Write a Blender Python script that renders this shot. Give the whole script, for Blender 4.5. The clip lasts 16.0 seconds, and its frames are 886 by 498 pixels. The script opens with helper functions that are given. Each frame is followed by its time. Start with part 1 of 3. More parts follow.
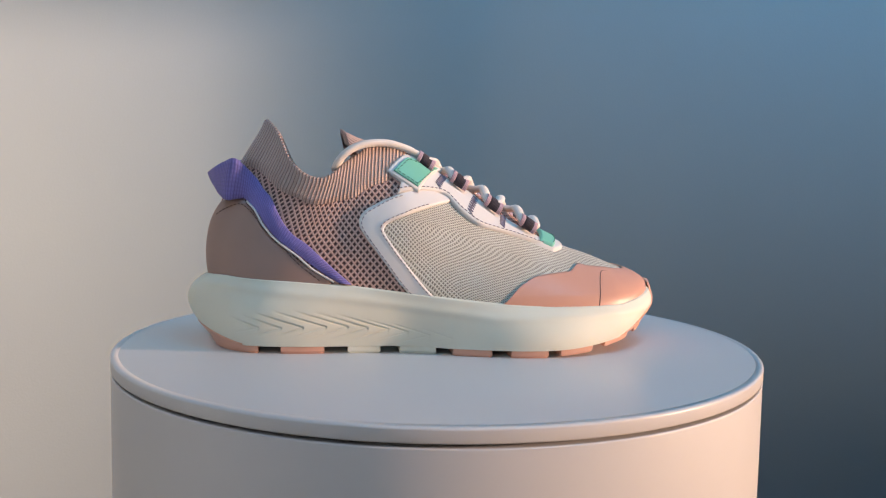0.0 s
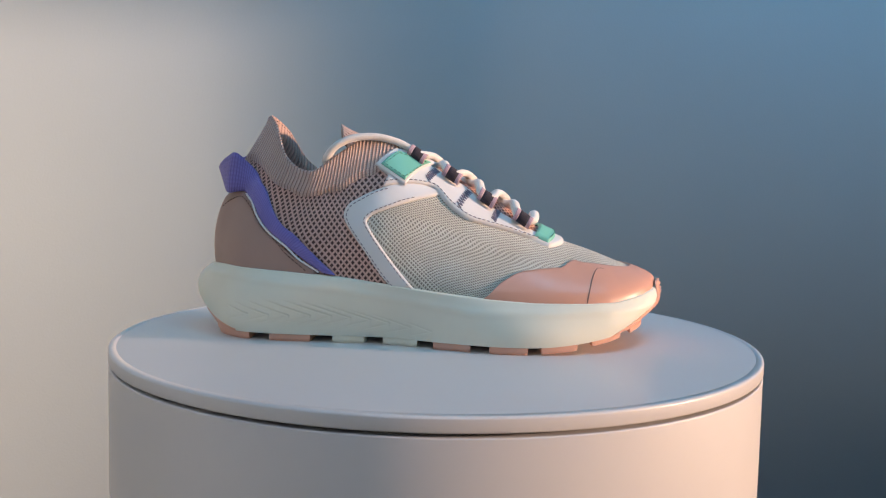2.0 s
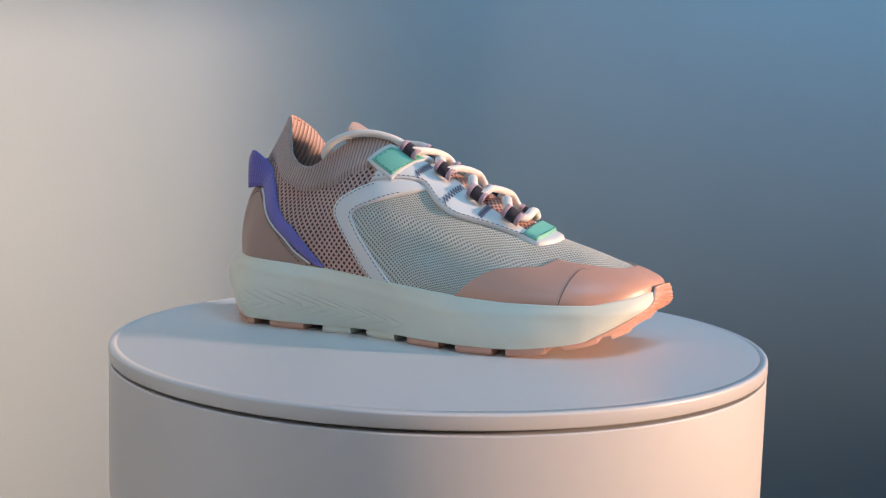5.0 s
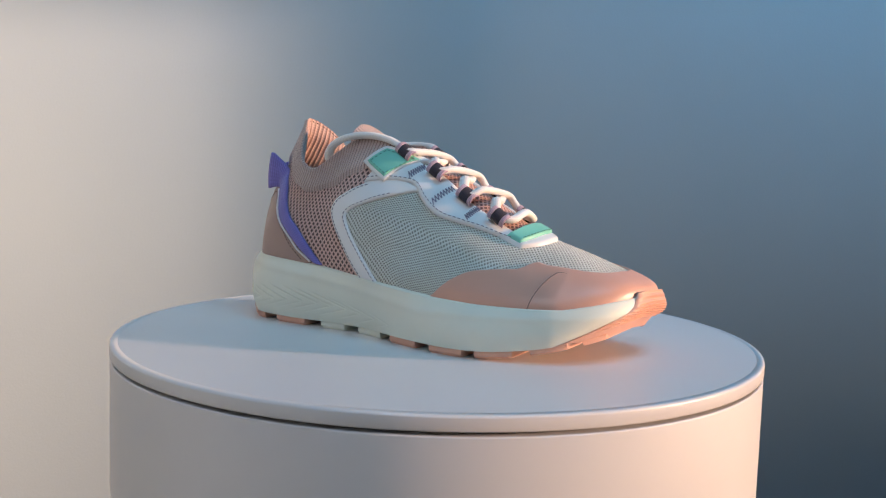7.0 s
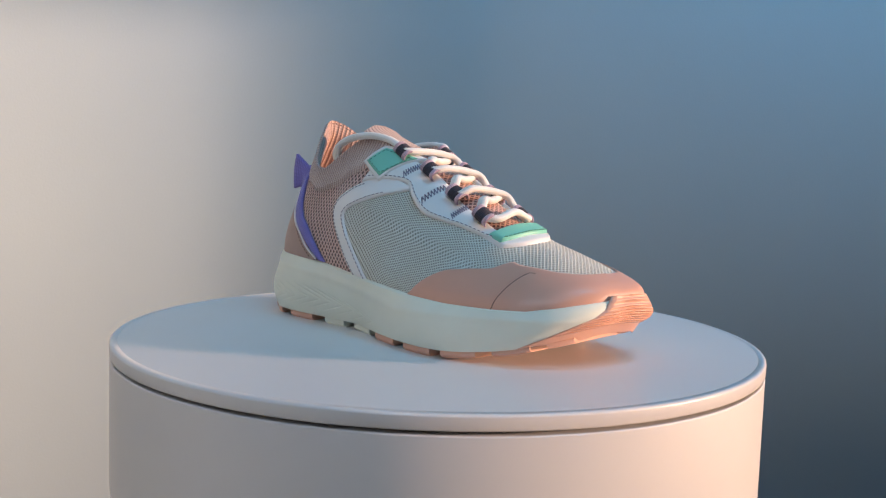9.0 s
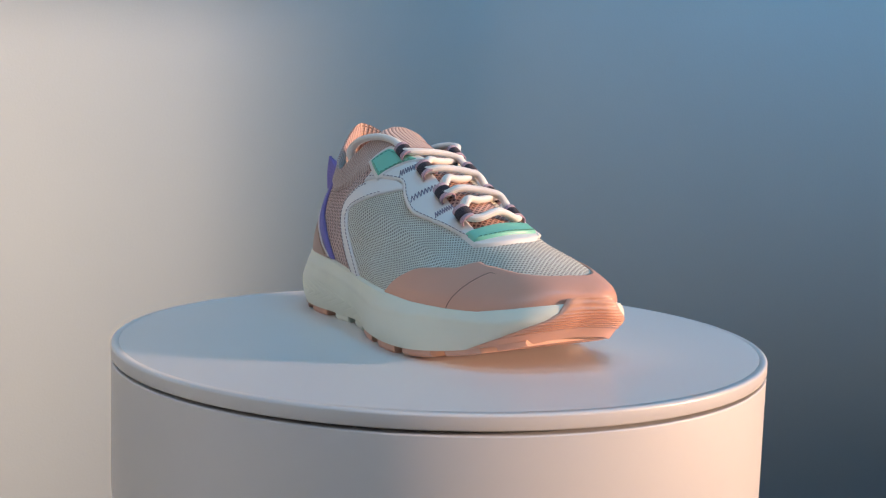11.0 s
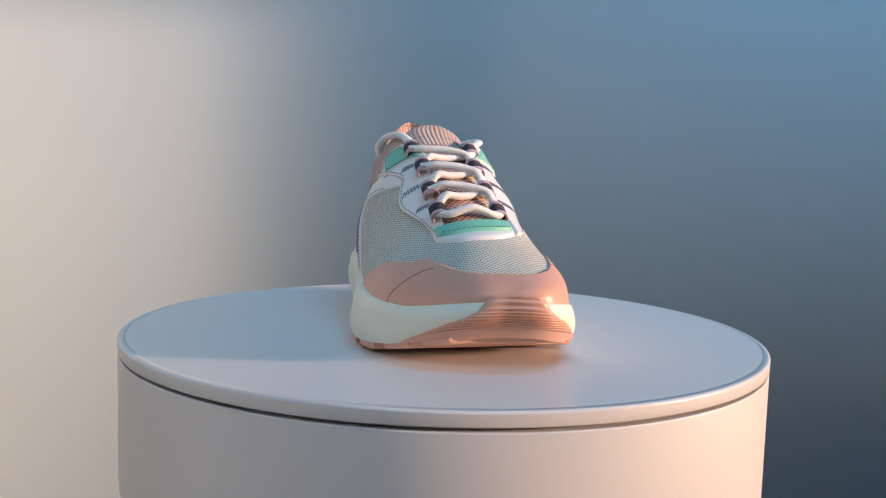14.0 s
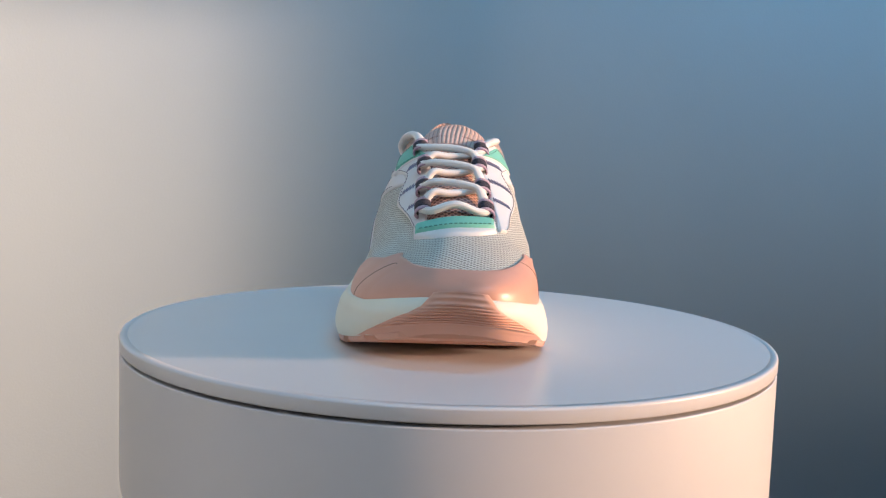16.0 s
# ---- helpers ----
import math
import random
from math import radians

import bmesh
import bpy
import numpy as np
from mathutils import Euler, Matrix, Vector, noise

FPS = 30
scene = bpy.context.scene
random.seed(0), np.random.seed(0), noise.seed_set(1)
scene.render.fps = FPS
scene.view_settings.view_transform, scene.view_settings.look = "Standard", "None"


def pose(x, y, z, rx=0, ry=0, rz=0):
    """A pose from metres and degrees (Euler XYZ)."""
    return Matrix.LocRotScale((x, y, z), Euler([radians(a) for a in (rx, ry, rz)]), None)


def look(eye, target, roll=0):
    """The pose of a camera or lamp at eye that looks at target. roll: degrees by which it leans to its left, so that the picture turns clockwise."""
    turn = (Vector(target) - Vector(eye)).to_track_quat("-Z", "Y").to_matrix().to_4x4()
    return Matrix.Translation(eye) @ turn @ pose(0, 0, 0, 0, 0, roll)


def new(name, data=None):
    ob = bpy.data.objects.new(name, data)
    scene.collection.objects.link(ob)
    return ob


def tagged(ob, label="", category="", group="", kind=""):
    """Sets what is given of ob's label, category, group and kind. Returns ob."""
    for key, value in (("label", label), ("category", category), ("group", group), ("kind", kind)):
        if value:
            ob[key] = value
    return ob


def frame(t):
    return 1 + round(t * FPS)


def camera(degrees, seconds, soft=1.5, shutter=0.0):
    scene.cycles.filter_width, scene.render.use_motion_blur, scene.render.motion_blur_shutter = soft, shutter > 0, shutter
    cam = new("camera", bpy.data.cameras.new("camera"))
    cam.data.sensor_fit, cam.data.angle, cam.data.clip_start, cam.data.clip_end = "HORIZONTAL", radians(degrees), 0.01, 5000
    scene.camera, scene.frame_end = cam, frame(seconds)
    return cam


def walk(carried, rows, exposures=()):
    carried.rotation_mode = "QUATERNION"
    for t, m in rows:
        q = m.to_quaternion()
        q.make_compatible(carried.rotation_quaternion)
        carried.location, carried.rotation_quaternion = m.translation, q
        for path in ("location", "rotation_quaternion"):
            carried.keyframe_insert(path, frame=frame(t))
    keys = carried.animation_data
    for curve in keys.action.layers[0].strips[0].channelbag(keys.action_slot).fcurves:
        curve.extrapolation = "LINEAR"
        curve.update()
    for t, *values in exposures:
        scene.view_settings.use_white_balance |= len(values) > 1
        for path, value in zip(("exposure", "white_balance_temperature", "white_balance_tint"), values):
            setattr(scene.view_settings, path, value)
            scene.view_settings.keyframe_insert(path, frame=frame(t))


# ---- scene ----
LENS = 58.5
# seconds, place of the eye, pan, tilt and roll in degrees
CAMERA_ROWS = [
    (0, 0.0120, -0.4744, 0.0899, -1.20, -4.42, 1.08),
    (0.5, 0.0122, -0.4746, 0.0854, -1.08, -4.00, 1.15),
    (1, 0.0118, -0.4735, 0.0850, -1.09, -4.10, 1.22),
    (1.5, 0.0113, -0.4736, 0.0863, -1.09, -4.38, 1.25),
    (2, 0.0113, -0.4736, 0.0834, -1.08, -4.04, 1.29),
    (2.5, 0.0111, -0.4734, 0.0828, -1.24, -4.00, 1.33),
    (3, 0.0111, -0.4726, 0.0846, -1.17, -4.54, 1.28),
    (3.5, 0.0110, -0.4721, 0.0853, -1.06, -4.44, 1.48),
    (4, 0.0099, -0.4713, 0.0827, -1.07, -4.25, 1.61),
    (6.5, 0.0090, -0.4718, 0.0834, -0.89, -4.34, 1.70),
    (7, 0.0078, -0.4735, 0.0850, -0.78, -4.45, 1.86),
    (7.5, 0.0069, -0.4735, 0.0837, -0.64, -4.38, 1.71),
    (8, 0.0062, -0.4742, 0.0834, -0.59, -4.17, 1.71),
    (8.5, 0.0056, -0.4746, 0.0832, -0.53, -4.09, 1.75),
    (9, 0.0050, -0.4725, 0.0839, -0.49, -4.36, 1.90),
    (11.5, 0.0045, -0.4731, 0.0841, -0.58, -4.41, 1.78),
    (12, 0.0041, -0.4739, 0.0833, -0.73, -4.32, 1.75),
    (12.5, 0.0041, -0.4731, 0.0840, -0.77, -4.46, 1.99),
    (13, 0.0044, -0.4752, 0.0852, -0.79, -4.73, 1.59),
    (13.5, 0.0045, -0.4755, 0.0859, -0.78, -4.99, 1.61),
    (14, 0.0043, -0.4743, 0.0860, -0.77, -4.89, 1.79),
    (14.5, 0.0041, -0.4727, 0.0844, -0.79, -4.62, 2.05),
    (15, 0.0034, -0.4700, 0.0852, -0.79, -4.86, 2.03),
    (15.5, 0.0025, -0.4678, 0.0848, -0.78, -4.96, 1.95),
    (16, 0.0014, -0.4714, 0.0813, -0.74, -4.46, 1.98),
]


def eye_pose(x, y, z, pan, tilt, roll):
    return pose(x, y, z, 90 + tilt, 0, -pan) @ pose(0, 0, 0, 0, 0, roll)


cam = camera(LENS, 16.0, soft=1.2)
walk(cam, [(row[0], eye_pose(*row[1:])) for row in CAMERA_ROWS],
     exposures=[(0, 0.02), (3, 0.08), (8, 0.2), (12.5, 0.2), (16, 0.28)])

# ---- light ----
SUN_ELEVATION, SUN_AZIMUTH = 9.0, -5.5   # the sun stands low on the +x side, beyond the opening in the unseen wall


def make_world():
    w = bpy.data.worlds.new("sky")
    scene.world = w
    w.use_nodes = True
    nt = w.node_tree
    sky = nt.nodes.new("ShaderNodeTexSky")
    sky.sky_type, sky.sun_disc = "NISHITA", False
    sky.sun_elevation, sky.sun_rotation = radians(SUN_ELEVATION), radians(90 - SUN_AZIMUTH)
    nt.links.new(sky.outputs[0], nt.nodes["Background"].inputs[0])
    nt.nodes["Background"].inputs[1].default_value = 0.10


def lamp(name, kind, m, power, color, **more):
    d = bpy.data.lights.new(name, kind)
    d.energy, d.color = power, color
    ob = new(name, d)
    ob.matrix_world = m
    return ob, d


make_world()
az, el = radians(SUN_AZIMUTH), radians(SUN_ELEVATION)
sun_way = Vector((math.cos(az) * math.cos(el), math.sin(az) * math.cos(el), math.sin(el)))
sun, d = lamp("sun", "SUN", look(sun_way * 3, (0, 0, 0)), 4.25, (1.0, 0.63, 0.455))
d.angle = radians(4.0)
# added cool fill lamp, high behind the camera, with no window or fixture there
fill, d = lamp("cool_fill_light", "AREA", look((-0.15, -1.35, 1.55), (0.0, 0.1, 0.1)), 10.0, (0.66, 0.80, 1.0))
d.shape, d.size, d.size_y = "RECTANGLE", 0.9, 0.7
# added blue lamp under the ceiling, unseen, to tint the back wall
wash, d = lamp("blue_wall_fill", "AREA", look((0.68, -0.34, 1.62), (0.68, 0.585, 0.20)), 5.2, (0.12, 0.58, 0.98))
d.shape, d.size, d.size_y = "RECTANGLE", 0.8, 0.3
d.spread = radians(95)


# ---- materials ----
class Nodes:
    """Short words for building node materials."""

    def __init__(self, name):
        self.m = bpy.data.materials.new(name)
        self.m.use_nodes = True
        self.t = self.m.node_tree
        self.bsdf = self.t.nodes["Principled BSDF"]

    def node(self, kind, **sets):
        n = self.t.nodes.new(kind)
        for k, v in sets.items():
            if k == "operation":
                n.operation = v
            elif k == "data_type":
                n.data_type = v
            elif k == "blend_type":
                n.blend_type = v
        return n

    def put(self, socket, v):
        if isinstance(v, bpy.types.NodeSocket):
            self.t.links.new(v, socket)
        else:
            socket.default_value = v

    def math(self, op, a, b=0.0, c=0.0):
        n = self.node("ShaderNodeMath", operation=op)
        for s, v in zip(n.inputs, (a, b, c)):
            self.put(s, v)
        return n.outputs[0]

    def uv(self):
        n = self.node("ShaderNodeUVMap")
        s = self.node("ShaderNodeSeparateXYZ")
        self.t.links.new(n.outputs[0], s.inputs[0])
        return s.outputs[0], s.outputs[1]

    def obj(self):
        return self.node("ShaderNodeTexCoord").outputs["Object"]

    def noise(self, scale, detail=3.0, vec=None, rough=0.55):
        n = self.node("ShaderNodeTexNoise")
        self.put(n.inputs["Vector"], vec if vec is not None else self.obj())
        n.inputs["Scale"].default_value, n.inputs["Detail"].default_value = scale, detail
        n.inputs["Roughness"].default_value = rough
        return n.outputs["Fac"]

    def ramp(self, f, lo, hi, a=0.0, b=1.0):
        n = self.node("ShaderNodeMapRange")
        for s, v in zip(n.inputs[:5], (f, lo, hi, a, b)):
            self.put(s, v)
        return n.outputs[0]

    def mix(self, f, a, b):
        n = self.node("ShaderNodeMix", data_type="RGBA")
        self.put(n.inputs[0], f)
        for s, v in ((n.inputs[6], a), (n.inputs[7], b)):
            self.put(s, v if isinstance(v, bpy.types.NodeSocket) else (*v, 1.0))
        return n.outputs[2]

    def bump(self, h, strength, distance):
        n = self.node("ShaderNodeBump")
        n.inputs["Strength"].default_value, n.inputs["Distance"].default_value = strength, distance
        self.put(n.inputs["Height"], h)
        self.t.links.new(n.outputs[0], self.bsdf.inputs["Normal"])

    def done(self, color, rough=0.5, sheen=0.0, **more):
        self.put(self.bsdf.inputs["Base Color"], color if isinstance(color, bpy.types.NodeSocket) else (*color, 1.0))
        self.put(self.bsdf.inputs["Roughness"], rough)
        self.bsdf.inputs["Sheen Weight"].default_value = sheen
        for k, v in more.items():
            self.bsdf.inputs[k.replace("_", " ")].default_value = v
        return self.m


def smooth_material(name, color, rough, grain=900.0, grain_depth=0.00008, stain=0.08, sheen=0.0, spots=12.0, uneven=0.06):
    """Paint, leather, rubber or foam: a fine grain in the relief and faint broad stains in the colour."""
    n = Nodes(name)
    dark = tuple(c * (1 - stain) for c in color)
    pale = tuple(min(1.0, c * (1 + stain * 0.6)) for c in color)
    big = n.ramp(n.noise(spots, 4), 0.3, 0.7)
    fine = n.noise(grain, 2)
    n.bump(fine, 0.5, grain_depth)
    r = n.ramp(n.noise(spots * 3, 3), 0.3, 0.7, rough - uneven, rough + uneven)
    return n.done(n.mix(big, dark, pale), r, sheen)


def net_material(name, thread, hole, p, q, open_at=0.42, depth=0.0006, sheen=0.3, tint=None, glitter=0.0):
    """A knitted net: threads that cross in lozenges p by q millimetres, over openings coloured dark for the shade
    inside them.
    """
    n = Nodes(name)
    u, v = n.uv()
    wob = n.math("MULTIPLY", n.math("SUBTRACT", n.noise(120, 1), 0.5), 0.3)
    a = n.math("ADD", n.math("DIVIDE", u, p), n.math("DIVIDE", v, q))
    b = n.math("SUBTRACT", n.math("DIVIDE", u, p), n.math("DIVIDE", v, q))
    sa = n.math("ABSOLUTE", n.math("SINE", n.math("MULTIPLY", n.math("ADD", a, wob), math.pi)))
    sb = n.math("ABSOLUTE", n.math("SINE", n.math("MULTIPLY", n.math("ADD", b, wob), math.pi)))
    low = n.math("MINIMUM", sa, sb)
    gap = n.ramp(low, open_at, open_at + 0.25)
    yarn = n.noise(700, 2)
    t = n.mix(n.ramp(n.noise(35, 4), 0.3, 0.7), tuple(c * 0.86 for c in thread), tint or tuple(min(1, c * 1.1) for c in thread))
    t = n.mix(n.ramp(yarn, 0.3, 0.7, 0, 0.35), t, tuple(c * 0.6 for c in thread))
    h = n.math("SUBTRACT", 1.0, low)
    h = n.math("ADD", h, n.math("MULTIPLY", yarn, 0.15))
    n.bump(h, 0.9, depth)
    rough = 0.8
    if glitter:
        sp = n.ramp(n.noise(2600, 0), 0.74, 0.78)
        rough = n.ramp(sp, 0, 1, 0.75, 0.2)
        t = n.mix(n.math("MULTIPLY", sp, glitter), t, (0.95, 0.95, 0.9))
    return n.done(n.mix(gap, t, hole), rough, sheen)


def rib_material(name, thread, groove, p, depth=0.0008, sheen=0.4):
    """A ribbed knit whose ribs lie p millimetres apart, with loops along each rib."""
    n = Nodes(name)
    u, v = n.uv()
    wob = n.math("MULTIPLY", n.math("SUBTRACT", n.noise(140, 2), 0.5), 0.35)
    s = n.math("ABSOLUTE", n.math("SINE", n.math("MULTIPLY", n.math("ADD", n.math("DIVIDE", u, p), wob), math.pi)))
    loop = n.math("SINE", n.math("ADD", n.math("MULTIPLY", v, 2 * math.pi / 1.3), n.math("MULTIPLY", s, 1.6)))
    t = n.mix(n.ramp(n.noise(40, 4), 0.3, 0.7), tuple(c * 0.85 for c in thread), tuple(min(1, c * 1.12) for c in thread))
    t = n.mix(n.ramp(loop, -1, 1, 0, 0.3), t, tuple(c * 0.6 for c in thread))
    n.bump(n.math("ADD", s, n.math("MULTIPLY", loop, 0.12)), 0.9, depth)
    # the shade between ribs is put into the colour, as a darker groove
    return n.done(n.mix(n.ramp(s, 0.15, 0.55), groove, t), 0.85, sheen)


def wall_material():
    n = Nodes("grey_blue_wall_paint")
    c = n.mix(n.ramp(n.noise(2.2, 5), 0.3, 0.7), (0.350, 0.463, 0.55), (0.375, 0.493, 0.58))
    speck = n.ramp(n.noise(9, 6, rough=0.7), 0.72, 0.82)
    c = n.mix(n.math("MULTIPLY", speck, 0.12), c, (0.25, 0.33, 0.38))
    n.bump(n.noise(420, 3), 0.35, 0.0004)
    return n.done(c, 0.82)


M = dict(
    wall=wall_material(),
    room=smooth_material("pale_grey_room_paint", (0.40, 0.42, 0.46), 0.8, 300, 0.0003, 0.05, spots=3),
    floor=smooth_material("grey_screed", (0.12, 0.12, 0.125), 0.6, 200, 0.0003, 0.2, spots=4),
    lid=smooth_material("white_satin_lacquer", (0.70, 0.69, 0.69), 0.34, 700, 0.00001, 0.02, spots=5, uneven=0.012),
    drum=smooth_material("white_satin_lacquer_side", (0.70, 0.69, 0.69), 0.42, 700, 0.00002, 0.03, spots=9, uneven=0.02),
    dark=smooth_material("gap_shade", (0.03, 0.03, 0.035), 0.7),
    foam=smooth_material("pale_mint_cream_foam", (0.77, 0.79, 0.68), 0.55, 1500, 0.00006, 0.05, spots=20),
    rubber=smooth_material("peach_rubber", (0.70, 0.39, 0.285), 0.42, 1400, 0.00005, 0.06, spots=30),
    cap=smooth_material("peach_leather", (0.68, 0.365, 0.27), 0.38, 1600, 0.00005, 0.05, spots=25),
    counter=smooth_material("taupe_leather", (0.36, 0.25, 0.22), 0.5, 1500, 0.00008, 0.06, spots=25),
    white=smooth_material("white_leather", (0.78, 0.78, 0.78), 0.42, 1500, 0.00006, 0.03, spots=25),
    green=smooth_material("mint_green_leather", (0.20, 0.58, 0.46), 0.45, 1500, 0.00006, 0.06, spots=30),
    vamp=net_material("oatmeal_knit_net", (0.74, 0.72, 0.63), (0.19, 0.19, 0.16), 2.5, 3.1, 0.52, 0.00025, 0.25, (0.66, 0.70, 0.66), 0.6),
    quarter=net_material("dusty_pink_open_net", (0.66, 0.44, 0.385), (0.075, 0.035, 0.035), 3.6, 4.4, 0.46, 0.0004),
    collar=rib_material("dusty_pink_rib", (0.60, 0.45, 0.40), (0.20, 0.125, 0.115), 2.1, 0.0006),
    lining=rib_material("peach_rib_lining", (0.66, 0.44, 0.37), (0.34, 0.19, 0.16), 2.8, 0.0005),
    tongue=net_material("salmon_net", (0.60, 0.34, 0.28), (0.13, 0.05, 0.045), 3.2, 4.0, 0.42, 0.0002),
    strap=rib_material("violet_webbing", (0.23, 0.20, 0.56), (0.13, 0.11, 0.38), 1.5, 0.0002, 0.2),
    lace=rib_material("cream_cord", (0.88, 0.85, 0.82), (0.84, 0.81, 0.78), 0.9, 0.00003, 0.3),
    loop_dark=rib_material("charcoal_violet_webbing", (0.045, 0.037, 0.055), (0.025, 0.022, 0.032), 0.8, 0.0002, 0.06),
    loop_pink=rib_material("lilac_pink_webbing", (0.62, 0.44, 0.52), (0.40, 0.27, 0.35), 0.8, 0.0002, 0.2),
    stitch=smooth_material("grey_thread", (0.23, 0.22, 0.27), 0.7),
    seam=smooth_material("dark_seam", (0.10, 0.05, 0.04), 0.7),
    piping=smooth_material("white_piping", (0.80, 0.76, 0.76), 0.45),
    mark=smooth_material("dark_smudge", (0.30, 0.37, 0.42), 0.8),
    green_thread=smooth_material("deep_green_thread", (0.10, 0.33, 0.26), 0.7),
    zigzag=smooth_material("grey_violet_thread", (0.24, 0.22, 0.30), 0.7),
)


# ---- building words ----
def mesh_object(name, bm, material, parent=None, label=""):
    me = bpy.data.meshes.new(name)
    bm.normal_update()
    bm.to_mesh(me)
    bm.free()
    for p in me.polygons:
        p.use_smooth = True
    me.materials.append(material)
    ob = new(name, me)
    if parent:
        ob.parent = parent
    if label:
        tagged(ob, label)
    return ob


def part(name, bm, material, parent, label=""):
    return mesh_object(name, bm, material, parent, label)


def grid_mesh(bm, pts, closed_u=False, closed_v=False, flip=False, uvs=None):
    """A sheet through the array pts[i][j], with the given UVs or arc lengths in millimetres."""
    pts = np.asarray(pts, float)
    nu, nv = pts.shape[:2]
    du = np.linalg.norm(np.diff(pts, axis=0), axis=2).mean(axis=1)
    dv = np.linalg.norm(np.diff(pts, axis=1), axis=2).mean(axis=0)
    us = np.concatenate([[0], np.cumsum(du)]) * 1000
    vs = np.concatenate([[0], np.cumsum(dv)]) * 1000
    uvl = bm.loops.layers.uv.verify()
    vv = [[bm.verts.new(pts[i, j]) for j in range(nv)] for i in range(nu)]
    for i in range(nu if closed_u else nu - 1):
        for j in range(nv if closed_v else nv - 1):
            i2, j2 = (i + 1) % nu, (j + 1) % nv
            quad = [(i, j), (i2, j), (i2, j2), (i, j2)]
            if flip:
                quad.reverse()
            f = bm.faces.new([vv[a][b] for a, b in quad])
            for loop, (a, b) in zip(f.loops, quad):
                uu = us[a] if not (closed_u and a == 0 and i == nu - 1) else us[-1] + du[-1] * 1000
                ww = vs[b] if not (closed_v and b == 0 and j == nv - 1) else vs[-1] + dv[-1] * 1000
                loop[uvl].uv = (uu, ww) if uvs is None else uvs[a, b]
    return vv


def spline(pts, n=None, at=None, sym=False):
    """Catmull-Rom through pts, at n even steps of its index or at the given indices."""
    p = np.asarray(pts, float)
    if p.ndim == 1:
        p = p[:, None]
    k = len(p)
    t = np.linspace(0, k - 1, n) if at is None else np.clip(np.asarray(at, float), 0, k - 1)
    e = np.concatenate([[2 * p[0] - p[1]], p, [2 * p[-1] - p[-2]]])
    if sym:   # the outline closes on its mirror image at toe and heel
        e[0], e[-1] = p[1], p[-2]
        e[[0, -1], 1] *= -1
    i = np.minimum(t.astype(int), k - 2)
    f = (t - i)[..., None]
    a, b, c, d = e[i], e[i + 1], e[i + 2], e[i + 3]
    return 0.5 * (2 * b + (c - a) * f + (2 * a - 5 * b + 4 * c - d) * f ** 2 + (3 * b - 3 * c + d - a) * f ** 3)


def even(pts, n):
    """n points at even lengths along a fine polyline."""
    p = np.asarray(pts, float)
    s = np.concatenate([[0], np.cumsum(np.linalg.norm(np.diff(p, axis=0), axis=1))])
    t = np.linspace(0, s[-1], n)
    return np.stack([np.interp(t, s, p[:, k]) for k in range(p.shape[1])], -1)


def tube(bm, path, radius, sides=8, squash=1.0):
    """A round cord along a path, closed at its ends."""
    p = np.asarray(path, float)
    tan = np.gradient(p, axis=0)
    tan /= np.linalg.norm(tan, axis=1)[:, None] + 1e-12
    up = np.array([0.0, 0.0, 1.0])
    rows = []
    r = np.broadcast_to(radius, len(p))
    for q, t, rad in zip(p, tan, r):
        a = np.cross(t, up)
        if np.linalg.norm(a) < 1e-3:
            a = np.array([1.0, 0, 0])
        a /= np.linalg.norm(a)
        b = np.cross(a, t)
        ang = np.linspace(0, 2 * np.pi, sides, endpoint=False)
        rows.append(q + rad * (np.cos(ang)[:, None] * a + squash * np.sin(ang)[:, None] * b))
    vv = grid_mesh(bm, rows, closed_v=True, flip=True)
    bm.faces.new(vv[0])
    bm.faces.new(vv[-1][::-1])


# ---- the shoe's last: one surface for the upper, one for the sole (millimetres) ----
# around the foot, from the toe to the heel: the line where the upper meets the sole, outer and inner side
FEATHER_OUT = np.array([(129, 0), (126, -14), (118, -27), (105, -38), (85, -47.5), (60, -52), (30, -52), (0, -49), (-28, -45),
                        (-46, -42.5), (-62, -40.5), (-90, -37), (-111, -29.5), (-125.5, -14.5), (-133.5, 0)], float)
FEATHER_IN = np.array([(129, 0), (126, 13), (118, 24), (105, 33), (85, 39.5), (60, 41.5), (30, 42), (0, 40), (-28, 38.5),
                       (-46, 37), (-62, 36), (-90, 34.5), (-111, 29), (-125.5, 14.5), (-133.5, 0)], float)
FEATHER_X = (-140, -122, -85, -55, -24, 6, 27, 52, 79, 97, 112, 131)
FEATHER_Z = (38.5, 39.5, 38, 36, 32.4, 29.2, 27.3, 26, 26, 26.5, 29, 33)
# the crest over the toes and the instep, then the rim of the collar
TOP_OUT = np.array([(126, 0, 38), (121, 0, 40.5), (114, 0, 43), (103, 0, 46.5), (86, 0, 52.5), (64, 0, 60), (36, 0, 74.5), (8, -5, 91.5),
                    (-24, -17.5, 108), (-44, -22, 111), (-57, -27, 103), (-72, -30, 93), (-86, -24.5, 100), (-95, -11.5, 118), (-101.5, 0, 125.5)], float)
SWELL = np.array([0.98, 0.98, 0.98, 0.99, 1.0, 1.0, 1.0, 1.05, 1.19, 1.13, 1.06, 1.03, 1.0, 1.0, 1.0])
LIFT = np.array([0.62, 0.58, 0.5, 0.42, 0.36, 0.36, 0.38, 0.42, 0.46, 0.46, 0.4, 0.36, 0.36, 0.38, 0.4])
CROWN = np.array([0.8, 0.75, 0.66, 0.58, 0.5, 0.46, 0.46, 0.5, 0.5, 0.42, 0.35, 0.3, 0.3, 0.4, 0.55])
OPEN = np.array([0, 0, 0, 0, 0, 0, 0, 0.15, 0.6, 0.85, 1, 1, 1, 1, 1.0])
LAST = 14.0


